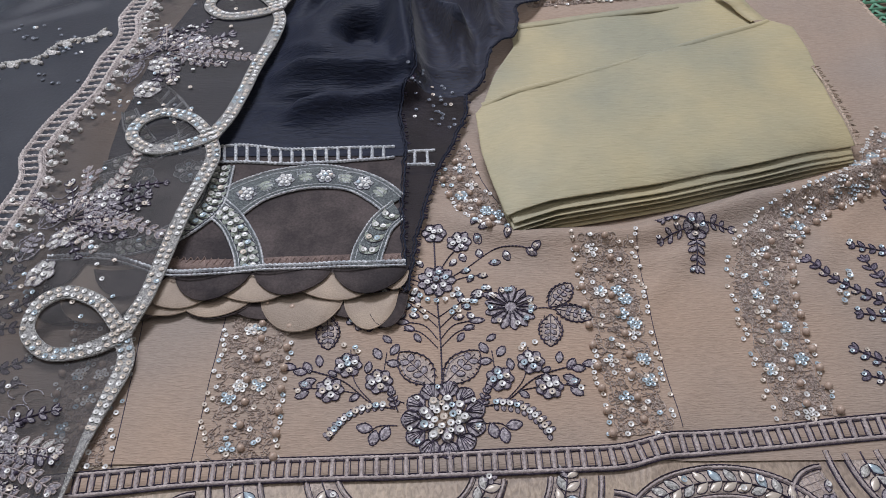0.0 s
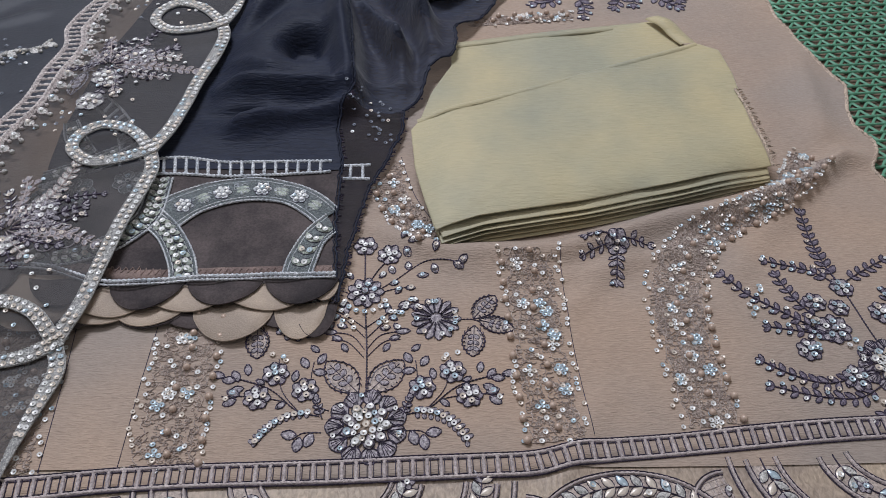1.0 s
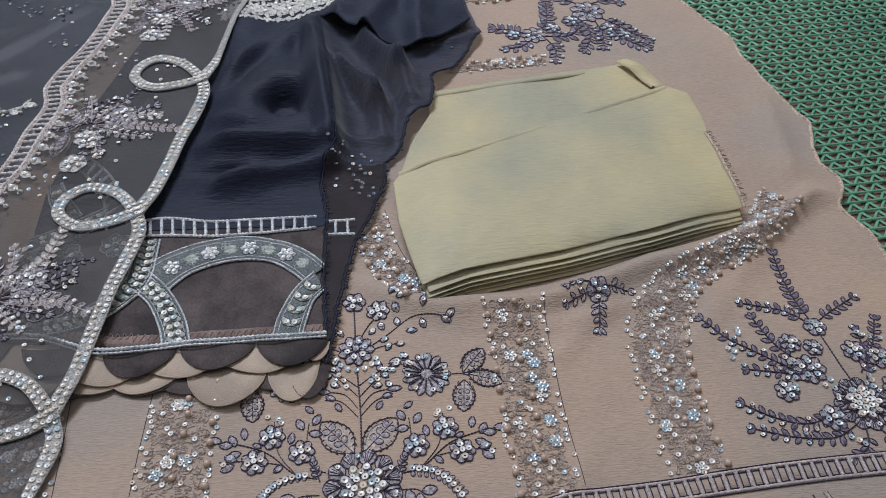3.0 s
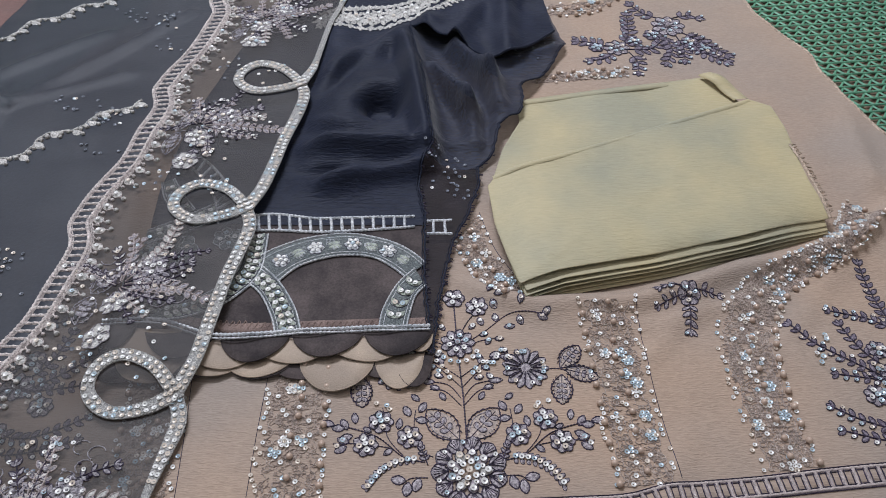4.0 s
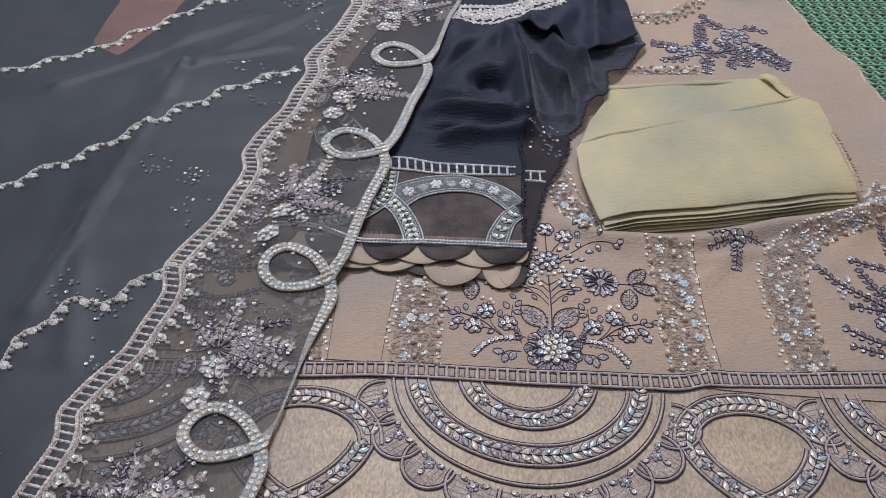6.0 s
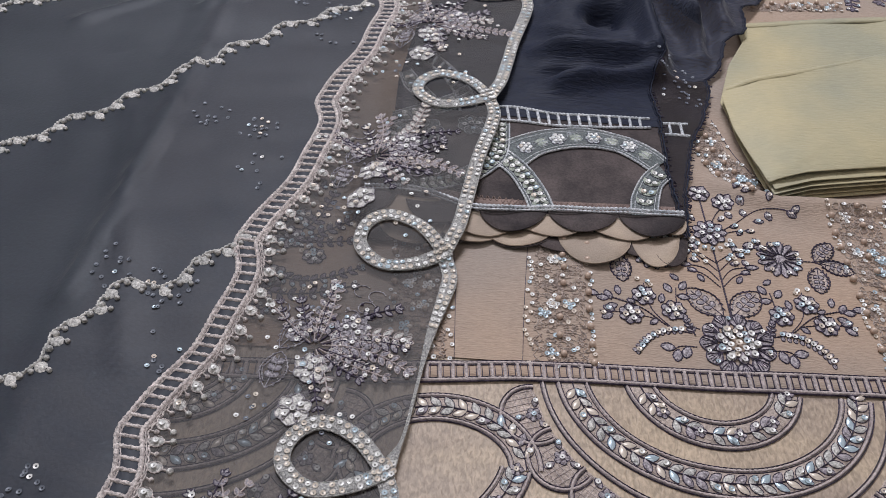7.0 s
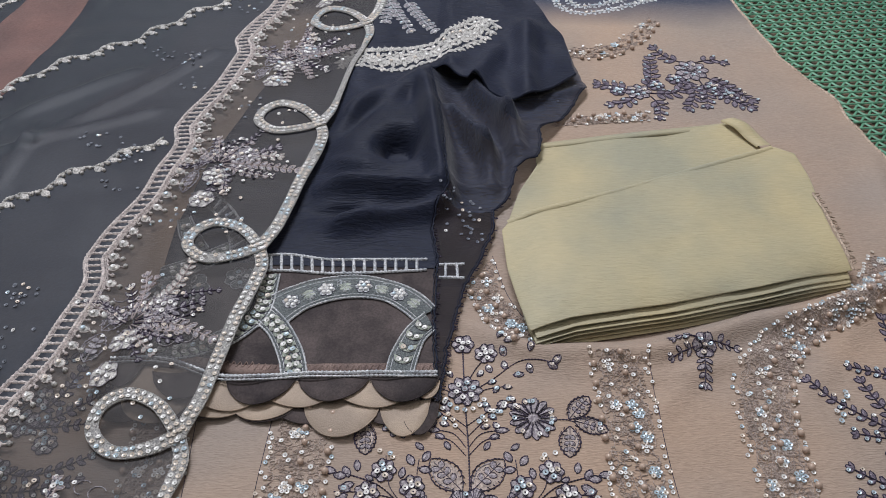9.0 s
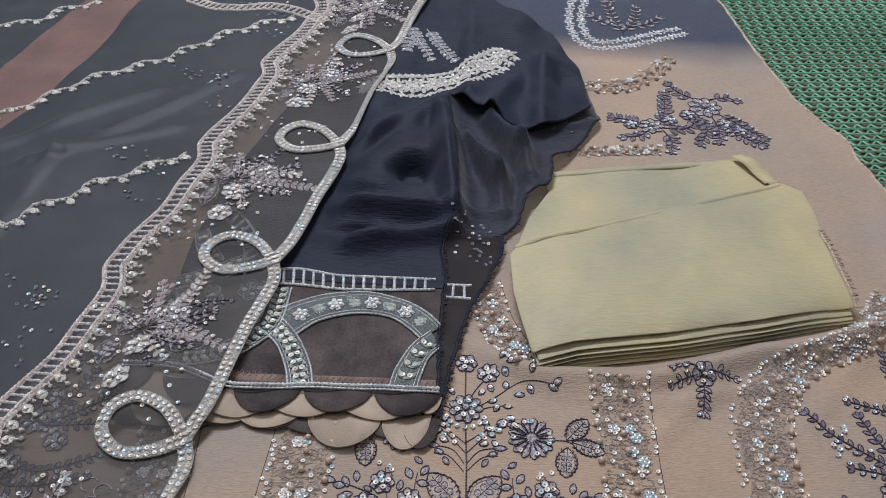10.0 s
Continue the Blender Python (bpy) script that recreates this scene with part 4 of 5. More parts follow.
# scalloped circles on the hem
def leaf_band(centre, r, a0, a1, g, s, ry=None, blue=0.35, width=0.022, flowers=False):
    """A curved band: two mauve cords with plum edges and paired sequin leaves between them."""
    ry = ry or r
    cx, cy = centre
    hem = lambda x, y: cloth_z(x, y) - 0.0012
    out, inn = arc(cx, cy, r, ry, a0, a1, 40), arc(cx, cy, r - width, ry - width, a0, a1, 40)
    b = Build(MAUVE, PLUM, PETAL, NETTING, SEQUIN_WARM, SEQUIN_BLUE, PALE_LACE)
    b.band(inn, out, hem, 0.0002, 3, 0.0006, 48)
    for line, d in ((out, 1), (inn, 1)):
        b.strand(line, 0.0026, 0.0019, hem, 0.0006, 0, 0.3, space=0.0018)
        b.strand(offset(line, 0.0017), 0.0007, 0.0012, hem, 0.0005, 1, 0.2)
        b.strand(offset(line, -0.0017), 0.0007, 0.0012, hem, 0.0005, 1, 0.2)
    mid = arc(cx, cy, r - width / 2, ry - width / 2, a0, a1, 60)
    b.strand(mid, 0.001, 0.0012, hem, 0.0012, 1, 0.2)
    p = spaced(mid, 0.0085)
    for i in range(1, len(p)):
        a = math.atan2(p[i][1] - p[i - 1][1], p[i][0] - p[i - 1][0])
        if flowers and i % 3 == 0:
            for k in range(5):
                b.pad(p[i][0], p[i][1], k * 1.257, 0.005, 0.004, 0.0012, hem, 0.0012, 2, 0.0)
                b.pad_line(p[i][0], p[i][1], k * 1.257, 0.005, 0.004, hem, 0.0006, 0.0014, 1, 0.1)
            s.sequin(p[i][0], p[i][1], hem, 0.0018, 0.003, blue)
            continue
        for k in (-0.72, 0.72):
            b.pad(p[i][0], p[i][1], a + k, 0.0102, 0.0056, 0.0015, hem, 0.0012, rng.choice((4, 5, 6, 6, 2)) if rng.random() < blue + 0.3 else rng.choice((4, 6)), 0.5)
            b.pad_line(p[i][0], p[i][1], a + k, 0.0102, 0.0057, hem, 0.0006, 0.0014, 1, 0.5)
            if rng.random() < 0.3:
                s.sequin(p[i][0] + 0.0062 * math.cos(a + k), p[i][1] + 0.0062 * math.sin(a + k), hem, 0.0020, 0.0030, blue, 0.1)
    part("leaf_band", b, g)


def fan_lobe(x, y, r, deg, g, s):
    """A scallop lobe with stitched netting, one small flower and two leaves."""
    hem = lambda u, v: cloth_z(u, v) - 0.0012
    b = Build(MAUVE, PLUM, PETAL, NETTING)
    a = radians(deg)
    rim = arc(x, y, r, r, deg - 108, deg + 108, 24)
    base = evenly([rim[0], rim[-1]], 26)
    b.band(base, rim, hem, 0.0001, 3, 0.0004, 26)
    b.strand(rim, 0.0026, 0.0019, hem, 0.0005, 0, 0.2, space=0.002)
    b.strand(offset(rim, 0.0017), 0.0007, 0.0014, hem, 0.0005, 1, 0.2)
    b.strand(offset(rim, -0.0017), 0.0007, 0.0014, hem, 0.0005, 1, 0.2)
    for k in range(-4, 5):
        h, q = math.sqrt(max(0.0, 1 - (k / 4.6) ** 2)) * r * 0.92, k * r / 4.8
        L = lambda u, v: (x + u * math.cos(a) - v * math.sin(a), y + u * math.sin(a) + v * math.cos(a))
        b.strand([L(max(-h, -0.25 * r), q), L(h, q)], 0.0006, 0.0006, hem, 0.0005, 0)
        if k > -2:
            b.strand([L(q, -h), L(q, h)], 0.0006, 0.0006, hem, 0.0005, 0)
    for k in range(5):
        b.pad(x, y, k * 1.257 + a, 0.0055, 0.0045, 0.0014, hem, 0.0008, 2, 0.0)
        b.pad_line(x, y, k * 1.257 + a, 0.0055, 0.0045, hem, 0.0007, 0.001, 1, 0.1)
    for k in (-2.0, 2.0, 0.0):
        b.pad(x + 0.006 * math.cos(a + k), y + 0.006 * math.sin(a + k), a + k, 0.008, 0.0042, 0.0014, hem, 0.0008, 2, 0.5)
        b.pad_line(x + 0.006 * math.cos(a + k), y + 0.006 * math.sin(a + k), a + k, 0.008, 0.0044, hem, 0.0007, 0.001, 1, 0.5)
        s.sequin(x + 0.011 * math.cos(a + k), y + 0.011 * math.sin(a + k), hem, 0.0018, 0.0026, 0.3)
    s.sequin(x, y, hem, 0.0018, 0.003, 0.4)
    part("fan_lobe", b, g)


def hem_motif(cx, dy, limit):
    g = group_part("hem_scallop", kameez, "half-circle hem motif of mauve cords and sequin leaves")
    s = Pieces(limit, (0, -0.05))
    hem = lambda x, y: cloth_z(x, y) - 0.0012
    cy = -0.034 + dy
    b = Build(MAUVE, PLUM)
    ring = arc(cx, cy, 0.121, 0.106, 183, 357, 60)
    b.strand(ring, 0.0026, 0.0019, hem, 0.0004, 0, 0.2, space=0.0022)
    b.strand(offset(ring, 0.0017), 0.0007, 0.0014, hem, 0.0004, 1, 0.2)
    b.strand(offset(ring, -0.0017), 0.0007, 0.0014, hem, 0.0004, 1, 0.2)
    part("ring_cord", b, g)
    leaf_band((cx, cy), 0.110, 185, 355, g, s, 0.088, 0.45, 0.020)
    leaf_band((cx, cy + 0.002), 0.062, 190, 350, g, s, 0.053, 0.3, 0.019, True)
    for deg in (199, 216, 233, 251, 270, 289, 307, 324, 341):
        a = radians(deg)
        fan_lobe(cx + 0.134 * math.cos(a), cy + 0.119 * math.sin(a), 0.0225, deg, g, s)
    s.place(g)


def hem_eye(cx, dy, limit):
    g = group_part("hem_arch", kameez, "pointed arch hem motif of sequinned leaf bands")
    s = Pieces(limit, (0, -0.05))
    leaf_band((cx + 0.002, -0.101 + dy), 0.068, 0, 180, g, s, 0.053, 0.3, 0.019)
    leaf_band((cx + 0.085, -0.085 + dy), 0.150, 190, 232, g, s, 0.10, 0.3, 0.018, True)
    leaf_band((cx - 0.085, -0.085 + dy), 0.150, 308, 350, g, s, 0.10, 0.3, 0.018, True)
    s.place(g)


hem_motif(-0.024, 0.0, 90)
hem_motif(0.360, 0.016, 40)
hem_motif(-0.408, -0.012, 20)
hem_eye(0.168, 0.014, 50)
hem_eye(-0.216, -0.014, 30)


# ---- folded khaki trousers ----
def sag(x, y):
    """How far the stack of cloth sinks towards its soft left side and front corners."""
    front = y - (0.150 + 0.265 * (x - 0.049))
    s = 1.0 - 0.36 * math.exp(-((x - 0.028) / 0.022) ** 2) - 0.20 * math.exp(-(front / 0.020) ** 2) * (0.6 + 0.8 * noise.noise(Vector((x * 11, 0.4, 2.0))))
    return s - 0.25 * bell(x, y, 0.335, 0.225, 0.03, 0.03) + 0.07 * noise.noise(Vector((x * 9, y * 9, 1.0)))


def fold_layer(name, outline, z0, thick, parent, crown=0.0):
    """One folded thickness of cloth with a rounded edge all round."""
    b = Build(KHAKI)
    rim = spaced(outline, 0.006, True)
    cx, cy = sum(p[0] for p in rim) / len(rim), sum(p[1] for p in rim) / len(rim)
    rings = [(0.990, 0.0), (1.0, 0.35), (1.0, 0.7), (0.994, 0.95), (0.982, 1.0), (0.93, 1.0), (0.8, 1.0), (0.6, 1.0), (0.4, 1.0), (0.2, 1.0), (0.02, 1.0)]
    verts, n = [], len(rim)
    for k, h in rings:
        for x, y in rim:
            px, py = cx + (x - cx) * k, cy + (y - cy) * k
            wob = (0.0034 * noise.noise(Vector((px * 13 + py * 5, py * 15, z0 * 90))) + 0.0010 * noise.noise(Vector((px * 40, py * 34, z0 * 50)))) * min(1, (1 - k) * 12)
            verts.append((px, py, (z0 + thick * h) * sag(px, py) + wob + crown * (1 - k)))
    faces = [(r * n + i, r * n + (i + 1) % n, (r + 1) * n + (i + 1) % n, (r + 1) * n + i) for r in range(len(rings) - 1) for i in range(n)]
    faces.append(tuple(range((len(rings) - 1) * n, len(rings) * n)))
    b.add(verts, faces)
    return part(name, b, parent)


trousers = thing("folded_trousers", "folded khaki silk trouser fabric lying on the kameez", "trousers")
UPPER = [(0.030, 0.285), (0.047, 0.345), (0.067, 0.385), (0.066, 0.42), (0.145, 0.435), (0.276, 0.461), (0.292, 0.440), (0.305, 0.412), (0.31, 0.34),
         (0.28, 0.24), (0.08, 0.20), (0.052, 0.165)]
LOWER = [(0.0285, 0.284), (0.032, 0.235), (0.041, 0.185), (0.049, 0.152), (0.083, 0.165), (0.170, 0.183), (0.245, 0.202), (0.336, 0.230), (0.330, 0.280),
         (0.329, 0.315), (0.330, 0.355), (0.326, 0.392), (0.306, 0.404), (0.22, 0.367), (0.108, 0.322), (0.037, 0.298)]
TOP_FOLD = [(0.0285, 0.284), (0.032, 0.235), (0.040, 0.195), (0.048, 0.161), (0.083, 0.174), (0.170, 0.192), (0.245, 0.211), (0.337, 0.238)] + LOWER[8:]
grow = lambda pts, k, dx, dy: [(0.18 + (x - 0.18) * k + dx, 0.29 + (y - 0.29) * k + dy) for x, y in pts]
for i, (shape, k, dx, dy) in enumerate(((UPPER, 0.985, 0.005, 0.0), (LOWER, 0.975, 0.006, -0.007), (LOWER, 0.985, 0.003, -0.004), (UPPER, 1.0, 0.0, 0.0), (LOWER, 0.98, 0.003, -0.004),
                                         (LOWER, 0.985, 0.002, -0.002), (LOWER, 0.98, 0.002, 0.001))):
    fold_layer("fold", grow(shape, k, dx, dy), 0.002 + 0.0031 * i, 0.0012, trousers)
fold_layer("fold", TOP_FOLD, 0.0246, 0.0013, trousers, 0.0012)
stack_z = lambda z: (lambda x, y: z * sag(x, y))
b = Build(KHAKI)
b.band([(0.268, 0.458), (0.279, 0.440), (0.296, 0.414)], [(0.282, 0.462), (0.298, 0.444), (0.311, 0.416)], lambda x, y: 0.016 + 0.006 * bell(x, y, 0.284, 0.446, 0.012, 0.012), 0.0, 0, 0.0012, 16)
part("turned_corner", b, trousers)
b = Build(KHAKI)
hem_line = smooth_line([(0.068, 0.411), (0.145, 0.426), (0.268, 0.449)], 6)
b.band(hem_line, offset(hem_line, 0.0085), stack_z(0.0126), 0.0, 0, 0.0010, 40)
part("hem_fold", b, trousers)
b = Build(KHAKI)
crease = smooth_line([(0.034, 0.294), (0.108, 0.3195), (0.22, 0.3645), (0.306, 0.4015)], 6)
b.strand(offset(crease, 0.0005), 0.0060, 0.0010, stack_z(0.0255))
part("fold_ridge", b, trousers)
b = Build(OVERLOCK)
selvedge = [(0.326, 0.330), (0.331, 0.300), (0.333, 0.270), (0.338, 0.238)]
b.strand(selvedge, 0.0030, 0.0012, stack_z(0.0268), 0, 0, 0.4)
for x, y in spaced(selvedge, 0.0022):
    a = rng.uniform(-0.9, 0.7)
    b.strand([(x, y), (x + 0.006 * math.cos(a), y + 0.006 * math.sin(a))], 0.0006, 0.0006, stack_z(0.0264))
part("frayed_selvedge", b, trousers, "white frayed selvedge threads")

# ---- black sleeve piece ----
sleeve = thing("sleeve_piece", "black crepe sleeve piece with silver embroidered scalloped border", "sleeve")
FOLD = [(0.05, -0.034), (0.12, -0.027), (0.178, -0.031), (0.26, -0.031), (0.295, -0.037), (0.315, -0.031), (0.332, -0.022), (0.372, -0.026), (0.415, -0.029), (0.473, -0.036),
        (0.52, -0.042), (0.548, -0.046), (0.62, -0.046), (0.72, -0.046), (0.80, -0.046), (0.86, -0.05)]
b = Build(CREPE)
sheet(b, SLEEVE_L, FOLD, 0.245, 0.86, 190, 80, sleeve_z)
part("black_crepe_body", b, sleeve)
b = Build(BROWN_ORGANZA)
sheet(b, SLEEVE_L, [(0.05, -0.034), (0.12, -0.027), (0.26, -0.033)], 0.112, 0.247, 30, 56, sleeve_z, -0.0008)
part("organza_panel", b, sleeve, "dark brown sheer organza border panel")


def flap_z(x, y):
    d = max(0.0, x - table(FOLD, y))
    low = cloth_z(x, y) + 0.0065 + 0.011 * step(0.030, 0.045, x) * step(0.32, 0.36, y) * (1 - step(0.44, 0.47, y))
    z = low + (sleeve_z(x, y) - low + 0.001) * math.exp(-(d / 0.014) ** 2)
    z += 0.028 * ridge_line(x, y, -0.016, 0.450, 0.014, 0.405, 0.010) + 0.011 * ridge_line(x, y, 0.014, 0.405, 0.020, 0.37, 0.009)
    z += 0.028 * ridge_line(x, y, 0.006, 0.505, 0.036, 0.450, 0.010) + 0.012 * ridge_line(x, y, 0.036, 0.45, 0.048, 0.405, 0.009)
    z += 0.007 * ridge_line(x, y, 0.055, 0.495, 0.115, 0.520, 0.010) + 0.006 * ridge_line(x, y, -0.012, 0.35, 0.022, 0.352, 0.007)
    z += 0.004 * ridge_line(x, y, -0.02, 0.315, 0.018, 0.305, 0.006) + 0.002 * noise.noise(Vector((x * 34, y * 30, 3)))
    return z + 0.0016 * noise.noise(Vector((x * 60, y * 90, 1.7))) * step(0.0, 0.02, d)


# the seam frays a little from side to side
frayed = lambda rows, y: table(rows, y) + 0.0016 * noise.noise(Vector((y * 120, rows[1][1] * 50, 0.5)))
for name, m, y0, y1, label in (("sheer_flap", BLACK_SHEER, 0.318, 0.62, "sheer black folded-over edge"),
                               ("organza_flap", BROWN_SHEER, 0.098, 0.32, "see-through brown organza edge of the border")):
    b = Build(m)
    sheet(b, FOLD, [(y0 + (y1 - y0) * i / 100, frayed(SLEEVE_R, y0 + (y1 - y0) * i / 100)) for i in range(101)], y0, y1, 130, 40, flap_z)
    part(name, b, sleeve, label)
for name, rows, y0, y1 in (("fold_seam", FOLD, 0.10, 0.545), ("raw_edge", SLEEVE_R, 0.098, 0.535)):
    for d, w in ((0.0, 0.0022), (0.0022, 0.0010)):
        b = Build(CREPE)
        b.strand([(frayed(rows, y0 + (y1 - y0) * i / 160) - d + 0.0006 * math.sin(i * 1.9), y0 + (y1 - y0) * i / 160) for i in range(161)],
                 w, w * 0.7, flap_z, 0.0002, 0, 0.45, space=0.002)
        part(name, b, sleeve)
b = Build(PLUM)
for i in range(150):
    y = 0.10 + 0.24 * rng.random()
    rows = SLEEVE_R if i % 2 else FOLD
    x, a = frayed(rows, y), rng.uniform(-0.9, 0.9)
    b.strand([(x - 0.001, y), (x + 0.004 * math.cos(a), y + 0.004 * math.sin(a))], 0.0005, 0.0005, flap_z, 0.0004)
tagged(part("frayed_threads", b, sleeve, "loose dark threads along the raw edge"), kind="stuff")

# the upper cloth turns back over the flap and leaves a dark mouth under its rolled edge
MOUTH = smooth_line([(-0.046, 0.546), (-0.032, 0.543), (-0.008, 0.517), (0.016, 0.500), (0.040, 0.492), (0.064, 0.493), (0.092, 0.514), (0.121, 0.549)], 5)


def top_z(x, y):
    k = step(-0.047, -0.022, x)
    z = max(sleeve_z(x, y) + 0.010 * k, flap_z(x, y) + 0.004 * k)
    z += 0.010 * bell(x, y, -0.030, 0.545, 0.020, 0.018) * k + 0.006 * k * noise.noise(Vector((x * 20 + y * 9, y * 16, 8)))
    z += 0.011 * ridge_line(x, y, 0.062, 0.500, 0.066, 0.620, 0.013) * k + 0.006 * ridge_line(x, y, 0.005, 0.52, 0.03, 0.58, 0.012) * k
    return z - 0.004 * step(0.08, 0.125, x)


rim, b = evenly(MOUTH, 61), Build(CREPE)
verts = []
for i in range(71):
    v = i / 70
    y = 0.547 + 0.313 * v
    for j, (px, py) in enumerate(rim):
        u = j / 60
        lx = table(FOLD, y) * (1 - u) + table(SLEEVE_R, y) * u
        l0 = table(FOLD, 0.547) * (1 - u) + table(SLEEVE_R, 0.547) * u
        x, yy = lx + (px - l0) * (1 - v) ** 2, y + (py - 0.547) * (1 - v) ** 2
        verts.append((x, yy, top_z(x, yy)))
b.add(verts, [(i * 61 + j, i * 61 + j + 1, i * 61 + j + 62, i * 61 + j + 61) for i in range(70) for j in range(60)])
part("turned_flap", b, sleeve)
b = Build(CREPE)
b.strand(rim, 0.0034, 0.0024, top_z, -0.0008, 0, 0.35)
part("rolled_hem", b, sleeve)

seq = Pieces(240, (-0.12, 0.18))


def silver_cord(pts, g, width=0.0032, name="cord", closed=False, rope=0.4, lift=0.0004):
    b = Build(SILVER)
    b.strand(smooth_line(pts, 6), width, width * 0.5, sleeve_z, lift, 0, rope, closed, 0.0018)
    part(name, b, g)


def rung_ladder(top, bottom, g, n):
    a, c = evenly(smooth_line(top, 6), n), evenly(smooth_line(bottom, 6), n)
    silver_cord(top, g)
    silver_cord(bottom, g)
    for p, q in list(zip(a, c))[1:-1]:
        b = Build(SILVER)
        b.strand([p, ((p[0] + q[0]) / 2, (p[1] + q[1]) / 2), q], 0.0032, 0.0014, sleeve_z, 0.0003, 0, 0.2)
        part("rung", b, g)


def silver_band(outer, inner, g, flowers=False, gap=0.0078):
    """Slate-filled band with doubled silver cord edges, plump sage leaves with sequins, or little flowers."""
    o, i = smooth_line(outer, 8), smooth_line(inner, 8)
    b = Build(SLATE, SILVER, SAGE, PLUM)
    b.band(i, o, sleeve_z, 0.0002, 0, 0.0007, 40)
    n = max(6, int(sum(math.dist(a, c) for a, c in zip(o, o[1:])) / gap))
    mo, mi = evenly(o, 40), evenly(i, 40)
    inset = lambda k: [(p[0] + (q[0] - p[0]) * k, p[1] + (q[1] - p[1]) * k) for p, q in zip(mo, mi)]
    for k, w in ((0.0, 0.0021), (0.14, 0.0011), (0.86, 0.0011), (1.0, 0.0021)):
        b.strand(inset(k), w, w * 0.75, sleeve_z, 0.0007, 1, 0.42, space=0.0017)
    mo, mi = evenly(o, n), evenly(i, n)
    pts = [((p[0] + q[0]) / 2, (p[1] + q[1]) / 2, math.dist(p, q)) for p, q in zip(mo, mi)]
    for k in range(1, n - 1):
        x, y, w = pts[k]
        a = math.atan2(y - pts[k - 1][1], x - pts[k - 1][0])
        if flowers and k % 2:
            for j in range(6):
                b.pad(x, y, j * 1.047, 0.0080, 0.0064, 0.0014, sleeve_z, 0.0011, 1, 0.0)
                b.pad_line(x, y, j * 1.047, 0.0080, 0.0064, sleeve_z, 0.0006, 0.0012, 3, 0.1)
                seq.sequin(x + 0.0043 * math.cos(j * 1.047), y + 0.0043 * math.sin(j * 1.047), sleeve_z, 0.0017, 0.003, 0.05, 0.1)
            seq.sequin(x, y, sleeve_z, 0.0020, 0.0033, 0.05, 0.5)
        elif flowers:
            for j in (-0.5, 0.5):
                b.pad(x - 0.005 * math.cos(a) + j * 0.004 * math.sin(a), y - 0.005 * math.sin(a) - j * 0.004 * math.cos(a), a, 0.0105, 0.0062, 0.0014, sleeve_z, 0.0010, 2, 0.1)
            for j in range(14):
                b.strand(arc(x + rng.uniform(-0.006, 0.006), y + rng.uniform(-0.005, 0.005), 0.002, 0.002, 0, 280, 7), 0.0006, 0.0008, sleeve_z, 0.0012, 1, 0.3, space=0.0012)
        else:
            for d in (-0.72, 0.72):
                ln = min(0.0115, 0.52 * w)
                b.pad(x, y, a + d, ln, 0.0060, 0.0016, sleeve_z, 0.0013, 2, 0.45)
                b.pad_line(x, y, a + d, ln, 0.0062, sleeve_z, 0.0005, 0.0014, 3, 0.4)
                q = 0.42 * ln
                seq.sequin(x + q * math.cos(a + d), y + q * math.sin(a + d), sleeve_z, 0.0023, 0.0032, 0.06, 0.15)
    part("embroidered_band", b, g)


g = group_part("border_embroidery", sleeve, "silver cord arches and ladder stitch with sequins")
rung_ladder([(-0.203, 0.252), (-0.173, 0.258), (-0.134, 0.253), (-0.087, 0.254), (-0.040, 0.256)],
            [(-0.200, 0.237), (-0.170, 0.238), (-0.132, 0.236), (-0.086, 0.238), (-0.040, 0.243)], g, 18)
rung_ladder([(-0.277, 0.338), (-0.258, 0.343), (-0.235, 0.322), (-0.215, 0.290), (-0.203, 0.252)],
            [(-0.277, 0.322), (-0.262, 0.326), (-0.245, 0.308), (-0.228, 0.280), (-0.218, 0.243)], g, 12)
silver_cord([(-0.293, 0.132), (-0.247, 0.132), (-0.196, 0.116), (-0.126, 0.120), (-0.027, 0.122)], g, 0.0036, lift=0.0074)
silver_cord([(-0.293, 0.1285), (-0.247, 0.1285), (-0.196, 0.1125), (-0.126, 0.1165), (-0.027, 0.1185)], g, 0.0020, lift=0.0072)
silver_band([(-0.180, 0.203), (-0.160, 0.217), (-0.132, 0.229), (-0.099, 0.233), (-0.066, 0.225), (-0.045, 0.212), (-0.030, 0.196)],
            [(-0.158, 0.176), (-0.141, 0.195), (-0.115, 0.205), (-0.094, 0.207), (-0.075, 0.203), (-0.060, 0.193), (-0.048, 0.181)], g, True, 0.0165)
silver_band([(-0.176, 0.198), (-0.157, 0.178), (-0.140, 0.149), (-0.132, 0.121)],
            [(-0.185, 0.178), (-0.170, 0.163), (-0.158, 0.139), (-0.153, 0.120)], g)
silver_band([(-0.047, 0.122), (-0.044, 0.141), (-0.039, 0.160), (-0.030, 0.172)],
            [(-0.069, 0.122), (-0.066, 0.146), (-0.055, 0.172), (-0.040, 0.190)], g)
silver_band([(-0.274, 0.224), (-0.291, 0.198), (-0.285, 0.165), (-0.262, 0.135)], [(-0.262, 0.222), (-0.274, 0.198), (-0.270, 0.170), (-0.250, 0.146)], g)
silver_band([(-0.262, 0.135), (-0.226, 0.140), (-0.195, 0.157), (-0.174, 0.187), (-0.172, 0.233)],
            [(-0.248, 0.150), (-0.226, 0.158), (-0.206, 0.171), (-0.192, 0.193), (-0.192, 0.232)], g)
silver_band([(-0.281, 0.238), (-0.255, 0.250), (-0.222, 0.272)], [(-0.281, 0.222), (-0.252, 0.232), (-0.219, 0.248)], g)
